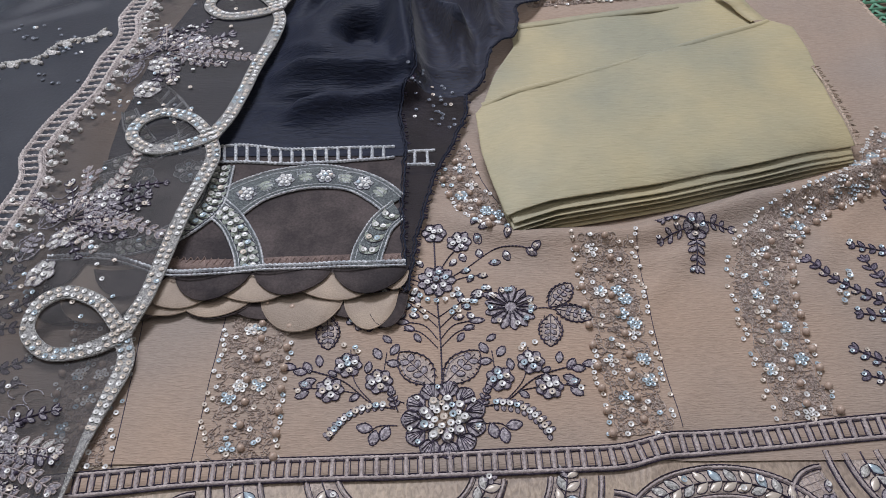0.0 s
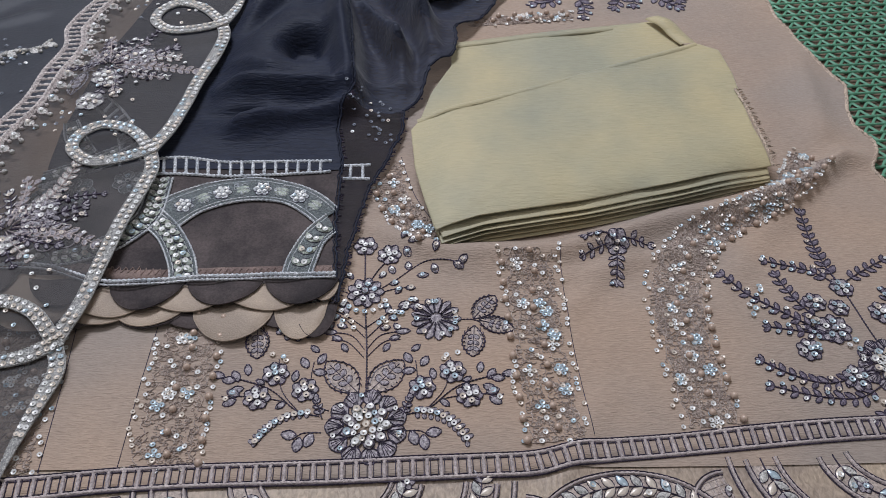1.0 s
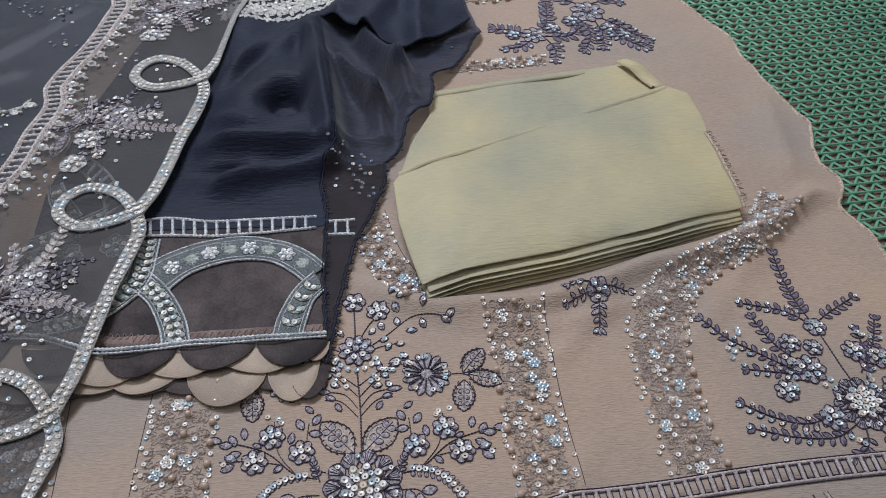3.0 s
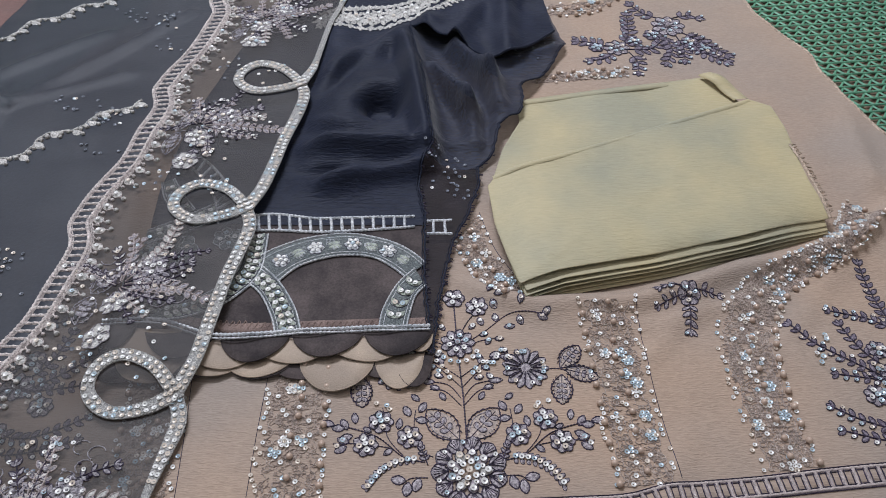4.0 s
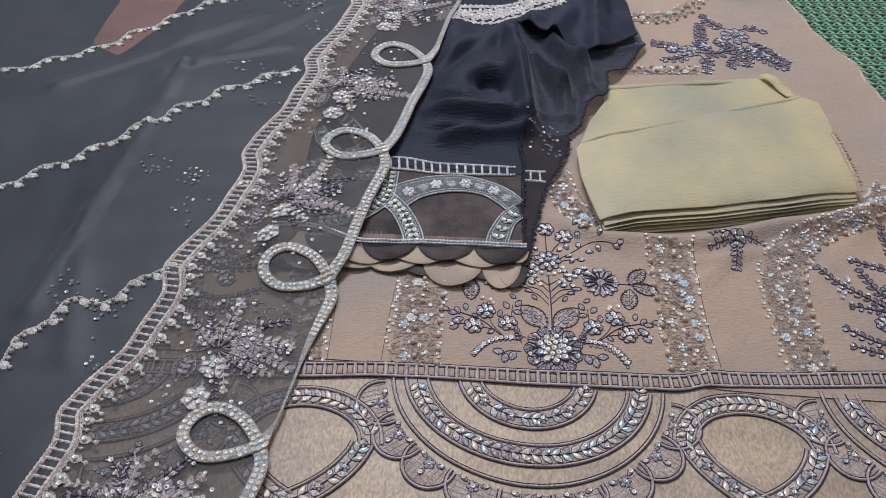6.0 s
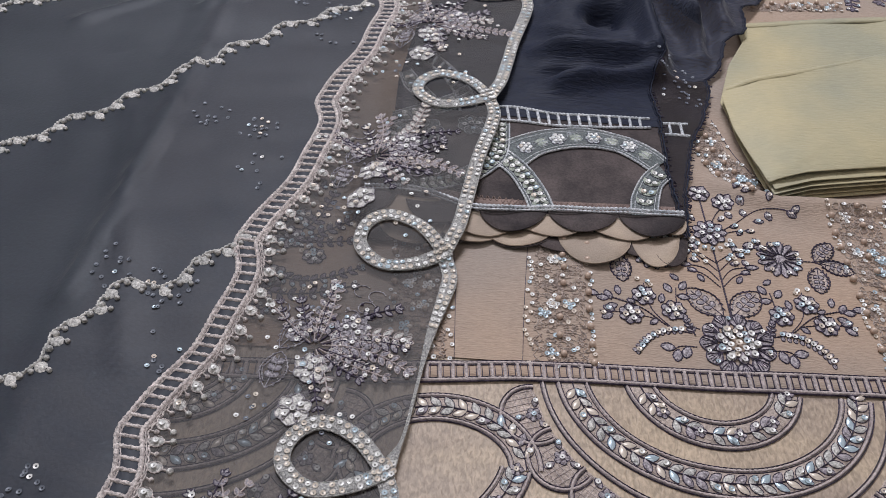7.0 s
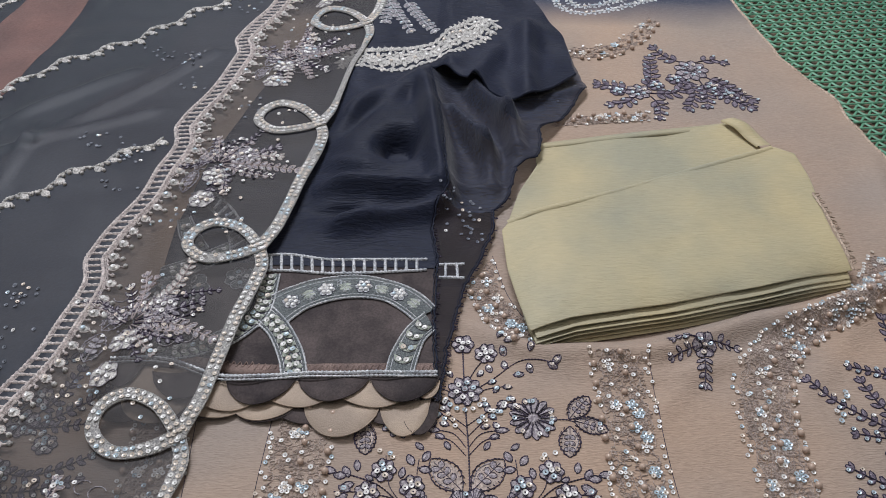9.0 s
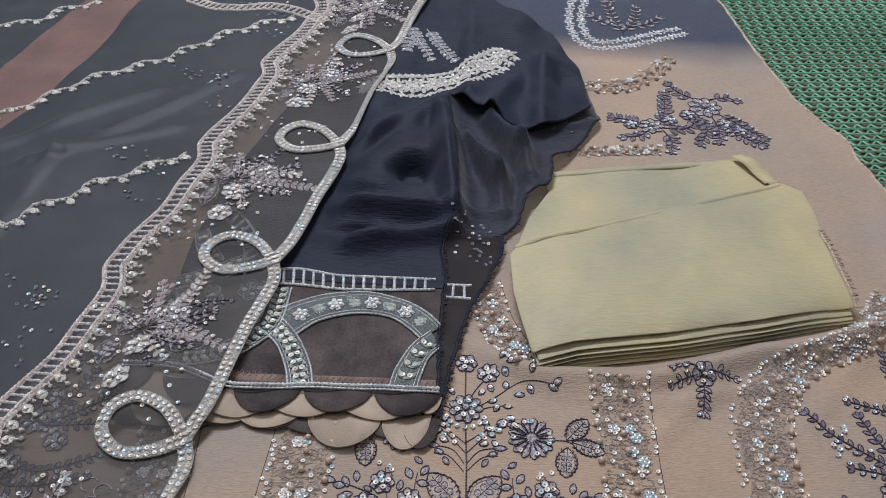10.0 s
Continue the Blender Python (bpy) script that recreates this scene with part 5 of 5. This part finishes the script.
silver_band([(-0.281, 0.300), (-0.272, 0.275), (-0.252, 0.256)], [(-0.270, 0.306), (-0.258, 0.285), (-0.242, 0.262)], g)
for x, y, r in ((-0.250, 0.213, 0.019), (-0.207, 0.226, 0.013)):
    blossom(x, y, r, 7, sleeve_z, g, seq, "heart_fill", SLATE, SILVER, heart=4)
b = Build(SEAM)
b.band([(-0.287, 0.137), (-0.24, 0.134), (-0.19, 0.123), (-0.12, 0.126), (-0.030, 0.127)],
       [(-0.283, 0.146), (-0.24, 0.143), (-0.19, 0.133), (-0.12, 0.136), (-0.030, 0.137)], sleeve_z, -0.0008, 0, 0.0006, 40)
zig = [(-0.28 + 0.0026 * i, (0.128 if i < 40 else 0.126) + (0.0085 if i % 2 else 0.0015) + max(0, (-0.19 - (-0.28 + 0.0026 * i))) * 0.09) for i in range(96)]
b.strand(zig, 0.0008, 0.0006, sleeve_z, 0.0, 0, 0)
part("stitched_seam", b, g, "tan zigzag stitched seam tape")
# a flat piece of ladder on the sheer flap
b = Build(SILVER)
for p, q in (((-0.029, 0.248), (-0.006, 0.248)), ((-0.029, 0.232), (-0.006, 0.231)), ((-0.023, 0.248), (-0.023, 0.232)), ((-0.013, 0.248), (-0.012, 0.231))):
    b.strand([p, q], 0.003, 0.0014, flap_z, 0.0006, 0, 0.2)
part("ladder_piece", b, g)
for i in range(34):
    x, y = rng.uniform(-0.03, 0.022), rng.uniform(0.27, 0.335)
    if x < table(SLEEVE_R, y) - 0.006:
        seq.sequin(x, y, flap_z, 0.0017, 0.001, 0.3, 0.4, 14, rng.random() < 0.9)
for i in range(26):
    y = rng.uniform(0.50, 0.60)
    seq.sequin(rng.uniform(0.05, table(SLEEVE_R, y) - 0.01), y, flap_z, 0.0015, 0.001, 0.4, 0.4, 14, True)
seq.place(g)


# scalloped facing
def scallop(x, y, w, h, z, m, tilt=0.0, full=1.5):
    """A thin cloth lobe hanging from (x, y); full 1 is a half ellipse, more is leaner."""
    b = Build(m)
    top = [(x - w / 2 + w * i / 18, y) for i in range(19)]
    low = [(px, y - h * math.sqrt(max(0.0, 1 - ((px - x) / (w / 2)) ** 2)) ** full) for px, _ in top]
    curl = rng.uniform(-0.0010, 0.0014)
    surf = lambda px, py: cloth_z(px, py) + z + tilt * (y - py) + 0.0012 * math.sin(px * 110 + y * 50) + curl * ((px - x) / w * 2) * (y - py) / h
    b.band(top, low, surf, 0.0, 0, 0.0003, 20)
    b.strand(low, 0.0009, 0.0006, surf, 0.0, 0, 0.2)
    part("scallop", b, sleeve)


# lowest brown row: added lobes for the shadows between the rear beige scallops
for x, y, w, h in ((-0.272, 0.104, 0.050, 0.026), (-0.222, 0.104, 0.056, 0.026), (-0.162, 0.100, 0.056, 0.021), (-0.128, 0.100, 0.058, 0.022), (-0.068, 0.099, 0.036, 0.020), (-0.040, 0.100, 0.03, 0.030)):
    scallop(x, y, w, h, 0.0032, BROWN_ORGANZA, 0.02, 1.0)
for x, y, w, h, z in ((-0.250, 0.104, 0.056, 0.027, 0.0045), (-0.200, 0.104, 0.056, 0.022, 0.0042), (-0.163, 0.100, 0.056, 0.020, 0.0046), (-0.101, 0.100, 0.062, 0.034, 0.0042),
                      (-0.052, 0.100, 0.040, 0.031, 0.0038)):
    scallop(x, y, w, h, z, BEIGE_FACING, 0.02, 1.1)
for x in (-0.198, -0.138, -0.078):
    scallop(x, 0.112, 0.064, 0.016, 0.0056, BROWN_ORGANZA, 0.02, 0.9)
for x, y, w, h in ((-0.258, 0.128, 0.060, 0.036), (-0.192, 0.115, 0.062, 0.028), (-0.136, 0.116, 0.064, 0.026), (-0.078, 0.117, 0.066, 0.026), (-0.035, 0.117, 0.02, 0.018)):
    scallop(x, y, w, h, 0.0068, BEIGE_FACING, 0.03, 0.95)
for x, y, w in ((-0.280, 0.131, 0.030), (-0.228, 0.122, 0.058), (-0.168, 0.116, 0.056), (-0.110, 0.119, 0.058), (-0.053, 0.120, 0.056)):
    scallop(x, y, w, 0.025, 0.0090, BROWN_ORGANZA, 0.03, 1.35)

# silver neckline spray worked on the black cloth
g = group_part("silver_spray", sleeve, "crescent of silver leaf embroidery")
s = Pieces(20, (-0.06, 0.62))
body_z = lambda x, y: top_z(x, y) if x > -0.047 and y > 0.49 else sleeve_z(x, y)
LOW_ARC = smooth_line([(-0.150, 0.562), (-0.131, 0.558), (-0.099, 0.556), (-0.046, 0.562), (-0.001, 0.578), (0.035, 0.628)], 6)
HIGH_ARC = smooth_line([(-0.150, 0.596), (-0.132, 0.598), (-0.080, 0.604), (-0.049, 0.608), (-0.019, 0.636), (0.004, 0.656)], 6)
for share, count, size, petals in ((0.14, 19, 0.0100, 3), (0.42, 15, 0.0125, 6), (0.68, 15, 0.0105, 5), (0.88, 24, 0.0088, 3)):
    row = [(p[0] + (q[0] - p[0]) * share, p[1] + (q[1] - p[1]) * share) for p, q in zip(evenly(LOW_ARC, count), evenly(HIGH_ARC, count))]
    b = Build(PALE_LACE)
    for i, (x, y) in enumerate(row):
        way = 1.57 if share > 0.5 else -1.57
        for j in range(petals):
            a = way + (j - 1) * 0.8 if petals == 3 else j * 6.283 / petals + i
            b.pad(x, y, a, size, size * 0.46, 0.0016, body_z, 0.0008, 0, 0.4)
        if petals > 3:
            s.sequin(x, y, body_z, 0.0020, 0.003, 0.05)
    part("leaf_crescent", b, g)
for pts in (((-0.112, 0.725), (-0.094, 0.685), (-0.076, 0.645)), ((-0.086, 0.715), (-0.066, 0.680), (-0.047, 0.643)), ((-0.10, 0.70), (-0.105, 0.68), (-0.106, 0.66))):
    frond(pts, body_z, g, s, 0.012, 0.009, LILAC, SILVER, 0.6, 0.4)
s.place(g)

# ---- charcoal dupatta ----
dupatta = thing("dupatta", "sheer charcoal dupatta with sequinned loop edging and embroidery", "scarf")
NODES = [(-0.073, 1.03), (-0.100, 0.845), (-0.129, 0.655), (-0.161, 0.443), (-0.192, 0.253), (-0.221, 0.062), (-0.246, -0.127), (-0.272, -0.315)]
KINKS = [(-0.22, 0.985), (-0.255, 0.805), (-0.291, 0.627), (-0.322, 0.449), (-0.355, 0.248), (-0.386, 0.058), (-0.424, -0.112), (-0.46, -0.29)]


def local(p, q, u, v):
    """A point u of the way from p to q and v metres to its right-hand side going up."""
    dx, dy = q[0] - p[0], q[1] - p[1]
    l = math.hypot(dx, dy)
    return p[0] + dx * u - dy / l * v, p[1] + dy * u + dx / l * v


edge = []
for p, q in zip(NODES, NODES[1:]):
    edge += [local(p, q, u, v) for u, v in ((0.0, 0.0), (0.07, 0.0065), (0.16, 0.009), (0.42, 0.0055), (0.66, 0.0055), (0.84, 0.0055), (0.94, 0.002))]
edge.append(NODES[-1])
edge = smooth_line(edge, 5)
lace = []
for p, q in zip(KINKS, KINKS[1:]):
    lace += [local(p, q, u, v) for u, v in ((0.0, 0.0), (0.14, 0.0135), (0.35, 0.0135), (0.56, 0.013), (0.78, 0.003), (0.90, 0.0)) ]
lace.append(KINKS[-1])
lace = smooth_line(lace, 3)
as_rows = lambda pts: sorted((y, x) for x, y in pts)
EDGE_T, LACE_T = as_rows(edge), as_rows(lace)
b = Build(DUP_BORDER)
sheet(b, LACE_T, EDGE_T, -0.30, 0.98, 250, 40, veil_z)
part("border_organza", b, dupatta, "smoky see-through organza border")
b = Build(DUP_FIELD)
sheet(b, [(-0.3, -1.1), (1.0, -1.1)], LACE_T, -0.30, 0.98, 220, 90, veil_z)
part("chiffon_field", b, dupatta, "charcoal chiffon field")

b = Build(SALMON)
sheet(b, [(0.44, -0.575), (0.47, -0.62), (0.60, -0.618), (0.77, -0.585), (1.0, -0.54)], [(0.44, -0.57), (0.47, -0.555), (0.52, -0.532), (0.65, -0.516), (0.77, -0.50), (1.0, -0.46)],
      0.44, 0.98, 60, 14, veil_z, 0.0003)
part("dyed_panel", b, dupatta, "dull peach dyed panel")

trim = group_part("loop_trim", dupatta, "silver sequinned trim with teardrop loops")
seq = Pieces(280, (-0.2, 0.15))


def trim_run(pts, width, lift, name, turned=lambda y: 1.0):
    """A woven glitter tape: chain-stitched ground, fine corded edges, and pairs of flat sequins along it."""
    b = Build(TRIM, SILVER)
    side = lambda line, d: [(p[0] + (q[0] - p[0]) * turned(p[1]), p[1] + (q[1] - p[1]) * turned(p[1])) for p, q in zip(line, offset(line, d))]
    b.band(side(pts, -width / 2), side(pts, width / 2), veil_z, lift, 0, 0.0009, max(20, int(sum(math.dist(a, c) for a, c in zip(pts, pts[1:])) / 0.004)))
    for d, w in ((-0.48, 0.0013), (-0.24, 0.0009), (0.0, 0.0011), (0.24, 0.0009), (0.48, 0.0013)):
        b.strand(side(pts, d * width), w, w * 0.8, veil_z, lift + 0.0006, 0, 0.5, space=0.0013)
    part(name, b, trim)
    line = spaced(pts, 0.0056)
    rows = [side(line, d * width) for d in (-0.25, 0.25)]
    tint = rng.random() * 9
    for i in range(len(line)):
        glow = noise.noise(Vector((i * 0.11, tint, 0)))
        for row in rows:
            if rng.random() < 0.9 and turned(line[i][1]) > 0.55:
                seq.sequin(*row[i], veil_z, 0.0019, lift + 0.0018, 0.7 if glow > 0.25 else 0.05, 0.6 if glow < 0 else 0.4, 12)


# here and there the tape turns on its edge and shows thinner
TURNED = [(-0.33, 1.0), (-0.124, 1.0), (-0.105, 0.14), (-0.050, 0.14), (0.030, 1.0), (0.45, 1.0), (0.49, 0.5), (0.60, 0.45), (0.645, 1.0), (1.1, 1.0)]
trim_run(edge, 0.0115, 0.0004, "edge_band", lambda y: table(TURNED, y))
for p, q in zip(NODES[:-1], NODES[1:]):
    k = 1.0
    loop = [(p[0] + u * k, p[1] + v * k) for u, v in ((0.002, -0.002), (-0.020, 0.024), (-0.046, 0.034), (-0.064, 0.022), (-0.066, 0.002), (-0.046, -0.014), (-0.018, -0.009),
                                                       (0.004, 0.004))]
    trim_run(smooth_line(loop, 5), 0.0105, 0.0016, "teardrop_loop")
seq.place(trim)

lace_g = group_part("ladder_lace", dupatta, "pale rose ladder lace with hanging drops")
inner = offset(lace, 0.0160)
outer_line = spaced(lace, 0.0084)
for line in (lace, inner):
    b = Build(ROSE_LACE)
    b.strand(line, 0.0041, 0.0022, veil_z, 0.0004, 0, 0.3, space=0.0022)
    b.strand(offset(line, 0.0026), 0.0012, 0.0012, veil_z, 0.0003, 0, 0.4, space=0.0018)
    part("cord", b, lace_g)
n = len(outer_line)
inner_even = evenly(inner, n)
for p, q in zip(outer_line, inner_even):
    b = Build(ROSE_LACE)
    b.strand([p, ((p[0] + q[0]) / 2, (p[1] + q[1]) / 2), q], 0.0036, 0.0018, veil_z, 0.0003, 0, 0.35)
    part("rung", b, lace_g)
b = Build(DUP_FIELD)
b.band(lace, inner, veil_z, 0.0001, 0, 0.0002, 400)
part("lace_ground", b, lace_g, "dark cloth behind the lace rungs")
# at the far end the lace turns a corner
corner = smooth_line([(-0.234, 0.733), (-0.275, 0.759), (-0.317, 0.769), (-0.356, 0.762), (-0.393, 0.765), (-0.435, 0.786)], 4)
b = Build(ROSE_LACE)
for d in (0.0, -0.016):
    b.strand(offset(corner, d), 0.0041, 0.0022, veil_z, 0.0004, 0, 0.3, space=0.0022)
part("corner_cord", b, lace_g)
for p, q in zip(spaced(corner, 0.0090), evenly(offset(corner, -0.016), len(spaced(corner, 0.0090)))):
    b = Build(ROSE_LACE)
    b.strand([p, ((p[0] + q[0]) / 2, (p[1] + q[1]) / 2), q], 0.0036, 0.0018, veil_z, 0.0003, 0, 0.35)
    part("rung", b, lace_g)
seq = Pieces(90, (-0.33, 0.2))
picot = spaced(offset(lace, 0.0195), 0.0030)
b = Build(ROSE_LACE)
b.strand([(x + 0.0014 * (i % 2), y) for i, (x, y) in enumerate(picot)], 0.0016, 0.0012, veil_z, 0.0004, 0, 0.4, space=0.0016)
part("picot_edge", b, lace_g)
drops = spaced(offset(lace, 0.0200), 0.0088)
for i, (x, y) in enumerate(drops[:-1]):
    b = Build(ROSE_LACE, PALE_LACE)
    a = math.atan2(drops[i + 1][1] - y, drops[i + 1][0] - x) + 1.25 + rng.uniform(-0.18, 0.18)
    if i % 2:
        ln = 0.0105
        b.pad(x, y, a, ln, 0.0072, 0.0022, veil_z, 0.0005, 1, 0.15)
        b.pad_line(x, y, a, ln, 0.0078, veil_z, 0.0009, 0.0006, 0, 0.2)
        ex, ey = x + ln * 1.55 * math.cos(a), y + ln * 1.55 * math.sin(a)
        b.strand([(x + ln * 0.9 * math.cos(a), y + ln * 0.9 * math.sin(a)), (ex, ey)], 0.0015, 0.0012, veil_z, 0.0003)
        b.ball(ex, ey, veil_z(ex, ey) + 0.0012, 0.0024, 1, 4, 8)
        seq.sequin(x + 0.5 * ln * math.cos(a), y + 0.5 * ln * math.sin(a), veil_z, 0.0019, 0.0034, 0.05)
    else:
        ex, ey = x + 0.0055 * math.cos(a), y + 0.0055 * math.sin(a)
        b.strand([(x, y), (ex, ey)], 0.0013, 0.0011, veil_z, 0.0003)
        b.ball(ex, ey, veil_z(ex, ey) + 0.001, 0.0019, 0, 4, 7)
    part("drop", b, lace_g)
seq.place(lace_g)


def vine(pts):
    """A scalloped thread garland with hanging teardrops and small bobbles between them."""
    g = group_part("vine_garland", dupatta, "pale scalloped thread garland with bobbles")
    line = spaced(smooth_line(pts, 6), 0.003)
    m, wave, away = len(line), [], []
    for i, p in enumerate(line):
        a, c = line[max(0, i - 1)], line[min(m - 1, i + 1)]
        l = math.dist(a, c) or 1e-9
        nx, ny = (c[1] - a[1]) / l, -(c[0] - a[0]) / l
        nx, ny = (nx, ny) if ny < 0 else (-nx, -ny)
        big = 0.0055 * math.sin(i * 0.003 / 0.058 * 2 * math.pi) - 0.0022 * abs(math.sin(i * 0.003 / 0.013 * math.pi))
        wave.append((p[0] + nx * big, p[1] + ny * big))
        away.append(math.atan2(ny, nx) + 0.35)
    b = Build(PALE_LACE)
    b.strand(wave, 0.0029, 0.0021, veil_z, 0.0004, 0, 0.45, space=0.0016)
    part("garland_thread", b, g)
    for k, i in enumerate(range(2, m - 1, 2)):
        (x, y), a = wave[i], away[i] + rng.uniform(-0.25, 0.25)
        b = Build(PALE_LACE)
        if k % 3 == 0:
            b.pad(x, y, a, 0.0105, 0.0090, 0.0022, veil_z, 0.0005, 0, 0.0)
            ex, ey = x + 0.0130 * math.cos(a), y + 0.0130 * math.sin(a)
            b.ball(ex, ey, veil_z(ex, ey) + 0.0012, 0.0021, 0, 4, 7)
        else:
            ex, ey = x + 0.0040 * math.cos(a), y + 0.0040 * math.sin(a)
            b.strand([(x, y), (ex, ey)], 0.0014, 0.0012, veil_z, 0.0003)
            b.ball(ex, ey, veil_z(ex, ey) + 0.001, 0.0023 if k % 2 else 0.0028, 0, 4, 6)
        part("bobble", b, g)


vine([(-0.330, 0.432), (-0.364, 0.401), (-0.413, 0.362), (-0.452, 0.328), (-0.49, 0.283), (-0.535, 0.235), (-0.60, 0.180), (-0.66, 0.12)])
vine([(-0.274, 0.752), (-0.355, 0.695), (-0.412, 0.635), (-0.472, 0.588), (-0.533, 0.528), (-0.578, 0.485), (-0.622, 0.440), (-0.724, 0.368), (-0.80, 0.31)])
vine([(-0.382, 0.072), (-0.392, 0.058), (-0.412, 0.030), (-0.436, 0.014), (-0.470, -0.002), (-0.495, -0.055), (-0.525, -0.085), (-0.58, -0.14)])
vine([(-0.23, 1.0), (-0.36, 0.93), (-0.48, 0.83), (-0.597, 0.757), (-0.630, 0.715), (-0.70, 0.69), (-0.80, 0.62)])


def veil_spray(cx, cy, turn, seed, limit):
    """A bushy lilac spray: stems fanning from a knot, small leaves and buds, bead clusters, pale sequinned flowers."""
    g = group_part("veil_spray", dupatta, "lilac thread flower spray with clear sequins")
    r = random.Random(seed)
    s = Pieces(limit, (cx, cy))
    ca, sa = math.cos(turn), math.sin(turn)
    W = lambda u, v: (cx + u * ca - v * sa, cy + u * sa + v * ca)
    for u, v, rad, n, fill in ((-0.030, -0.048, 0.0125, 6, PALE_LACE), (-0.016, -0.016, 0.0125, 7, PALE_LACE), (0.018, 0.012, 0.0115, 8, LILAC)):
        blossom(*W(u, v), rad, n, veil_z, g, s, "blossom", fill, LILAC, heart=(4 if fill == PALE_LACE else 3), blue=0.05, turn=r.random())
    for u, v, d in ((-0.036, 0.006, 55), (-0.048, -0.026, 80)):
        leaf(*W(u, v), d, 0.030, veil_z, g, 0.62, LILAC, LILAC, True, False)
    knot = (-0.012, 0.002)
    for k in range(15):
        a = radians(-95 + 235 * k / 14 + r.uniform(-7, 7))
        ln = r.uniform(0.046, 0.072) * (1.1 if -0.5 < a < 0.9 else 0.85)
        bend = r.uniform(-0.5, 0.5)
        pts = [(knot[0] + ln * t * math.cos(a + bend * t), knot[1] + ln * t * math.sin(a + bend * t)) for t in (0.08, 0.4, 0.72, 1.0)]
        frond([W(u, v) for u, v in pts], veil_z, g, s, 0.0100 if 4 < k < 8 else r.uniform(0.0060, 0.0084), 0.0072, (LILAC, PALE_LACE, LILAC)[k % 3], MAUVE if k % 2 else PLUM, 0.2, 0.06)
        if k % 3 == 1:
            s.sequin(*W(*pts[-1]), veil_z, 0.0021, 0.002, 0.1, 0.4)
    b = Build(LILAC, PLUM)
    for k in range(34):
        a, d = r.uniform(0, 6.283), 0.034 * math.sqrt(r.random())
        x, y = W(0.010 + d * math.cos(a), 0.004 + d * math.sin(a))
        b.ball(x, y, veil_z(x, y) + 0.001, r.uniform(0.0011, 0.0020), 0 if k % 4 else 1, 4, 6)
    for k in range(7):
        x, y = W(r.uniform(-0.04, 0.04), r.uniform(-0.05, 0.045))
        a0 = r.uniform(0, 360)
        b.strand(arc(x, y, 0.0065, 0.0055, a0, a0 + 230, 10), 0.0011, 0.0010, veil_z, 0.0004, 0, 0.4, space=0.0016)
    tagged(part("bead_stitching", b, g, "knotted lilac bead stitches"), kind="stuff")
    for k in range(13):
        a, d = r.uniform(0, 6.283), 0.060 * math.sqrt(r.random())
        s.sequin(*W(d * math.cos(a), d * math.sin(a)), veil_z, 0.0018, 0.0022, 0.1, 0.45)
    s.place(g)


for k, (x, y) in enumerate(((-0.140, 0.955), (-0.172, 0.765), (-0.207, 0.575), (-0.244, 0.375), (-0.277, 0.170), (-0.296, -0.030), (-0.330, -0.190))):
    veil_spray(x, y, 0.25, 20 + k, 45 if 2 < k < 6 else 20)


# faint sequin clusters over the field and border
g = group_part("sequin_sprinkle", dupatta, "sparse smoky sequin sprigs")
s = Pieces(120, (-0.35, 0.2))
for p in KINKS[1:]:
    for dx, dy, n, dull in ((-0.045, -0.045, 18, 0.8), (-0.085, -0.030, 12, 0.9), (-0.03, -0.10, 8, 0.8), (0.075, -0.055, 9, 0.3), (0.045, -0.145, 10, 0.4), (0.10, -0.16, 9, 0.2)):
        for i in range(n):
            s.sequin(p[0] + dx + rng.gauss(0, 0.012), p[1] + dy + rng.gauss(0, 0.010), veil_z, 0.0018, 0.001, 0.3, 0.4, 14, rng.random() < dull)
s.place(g)
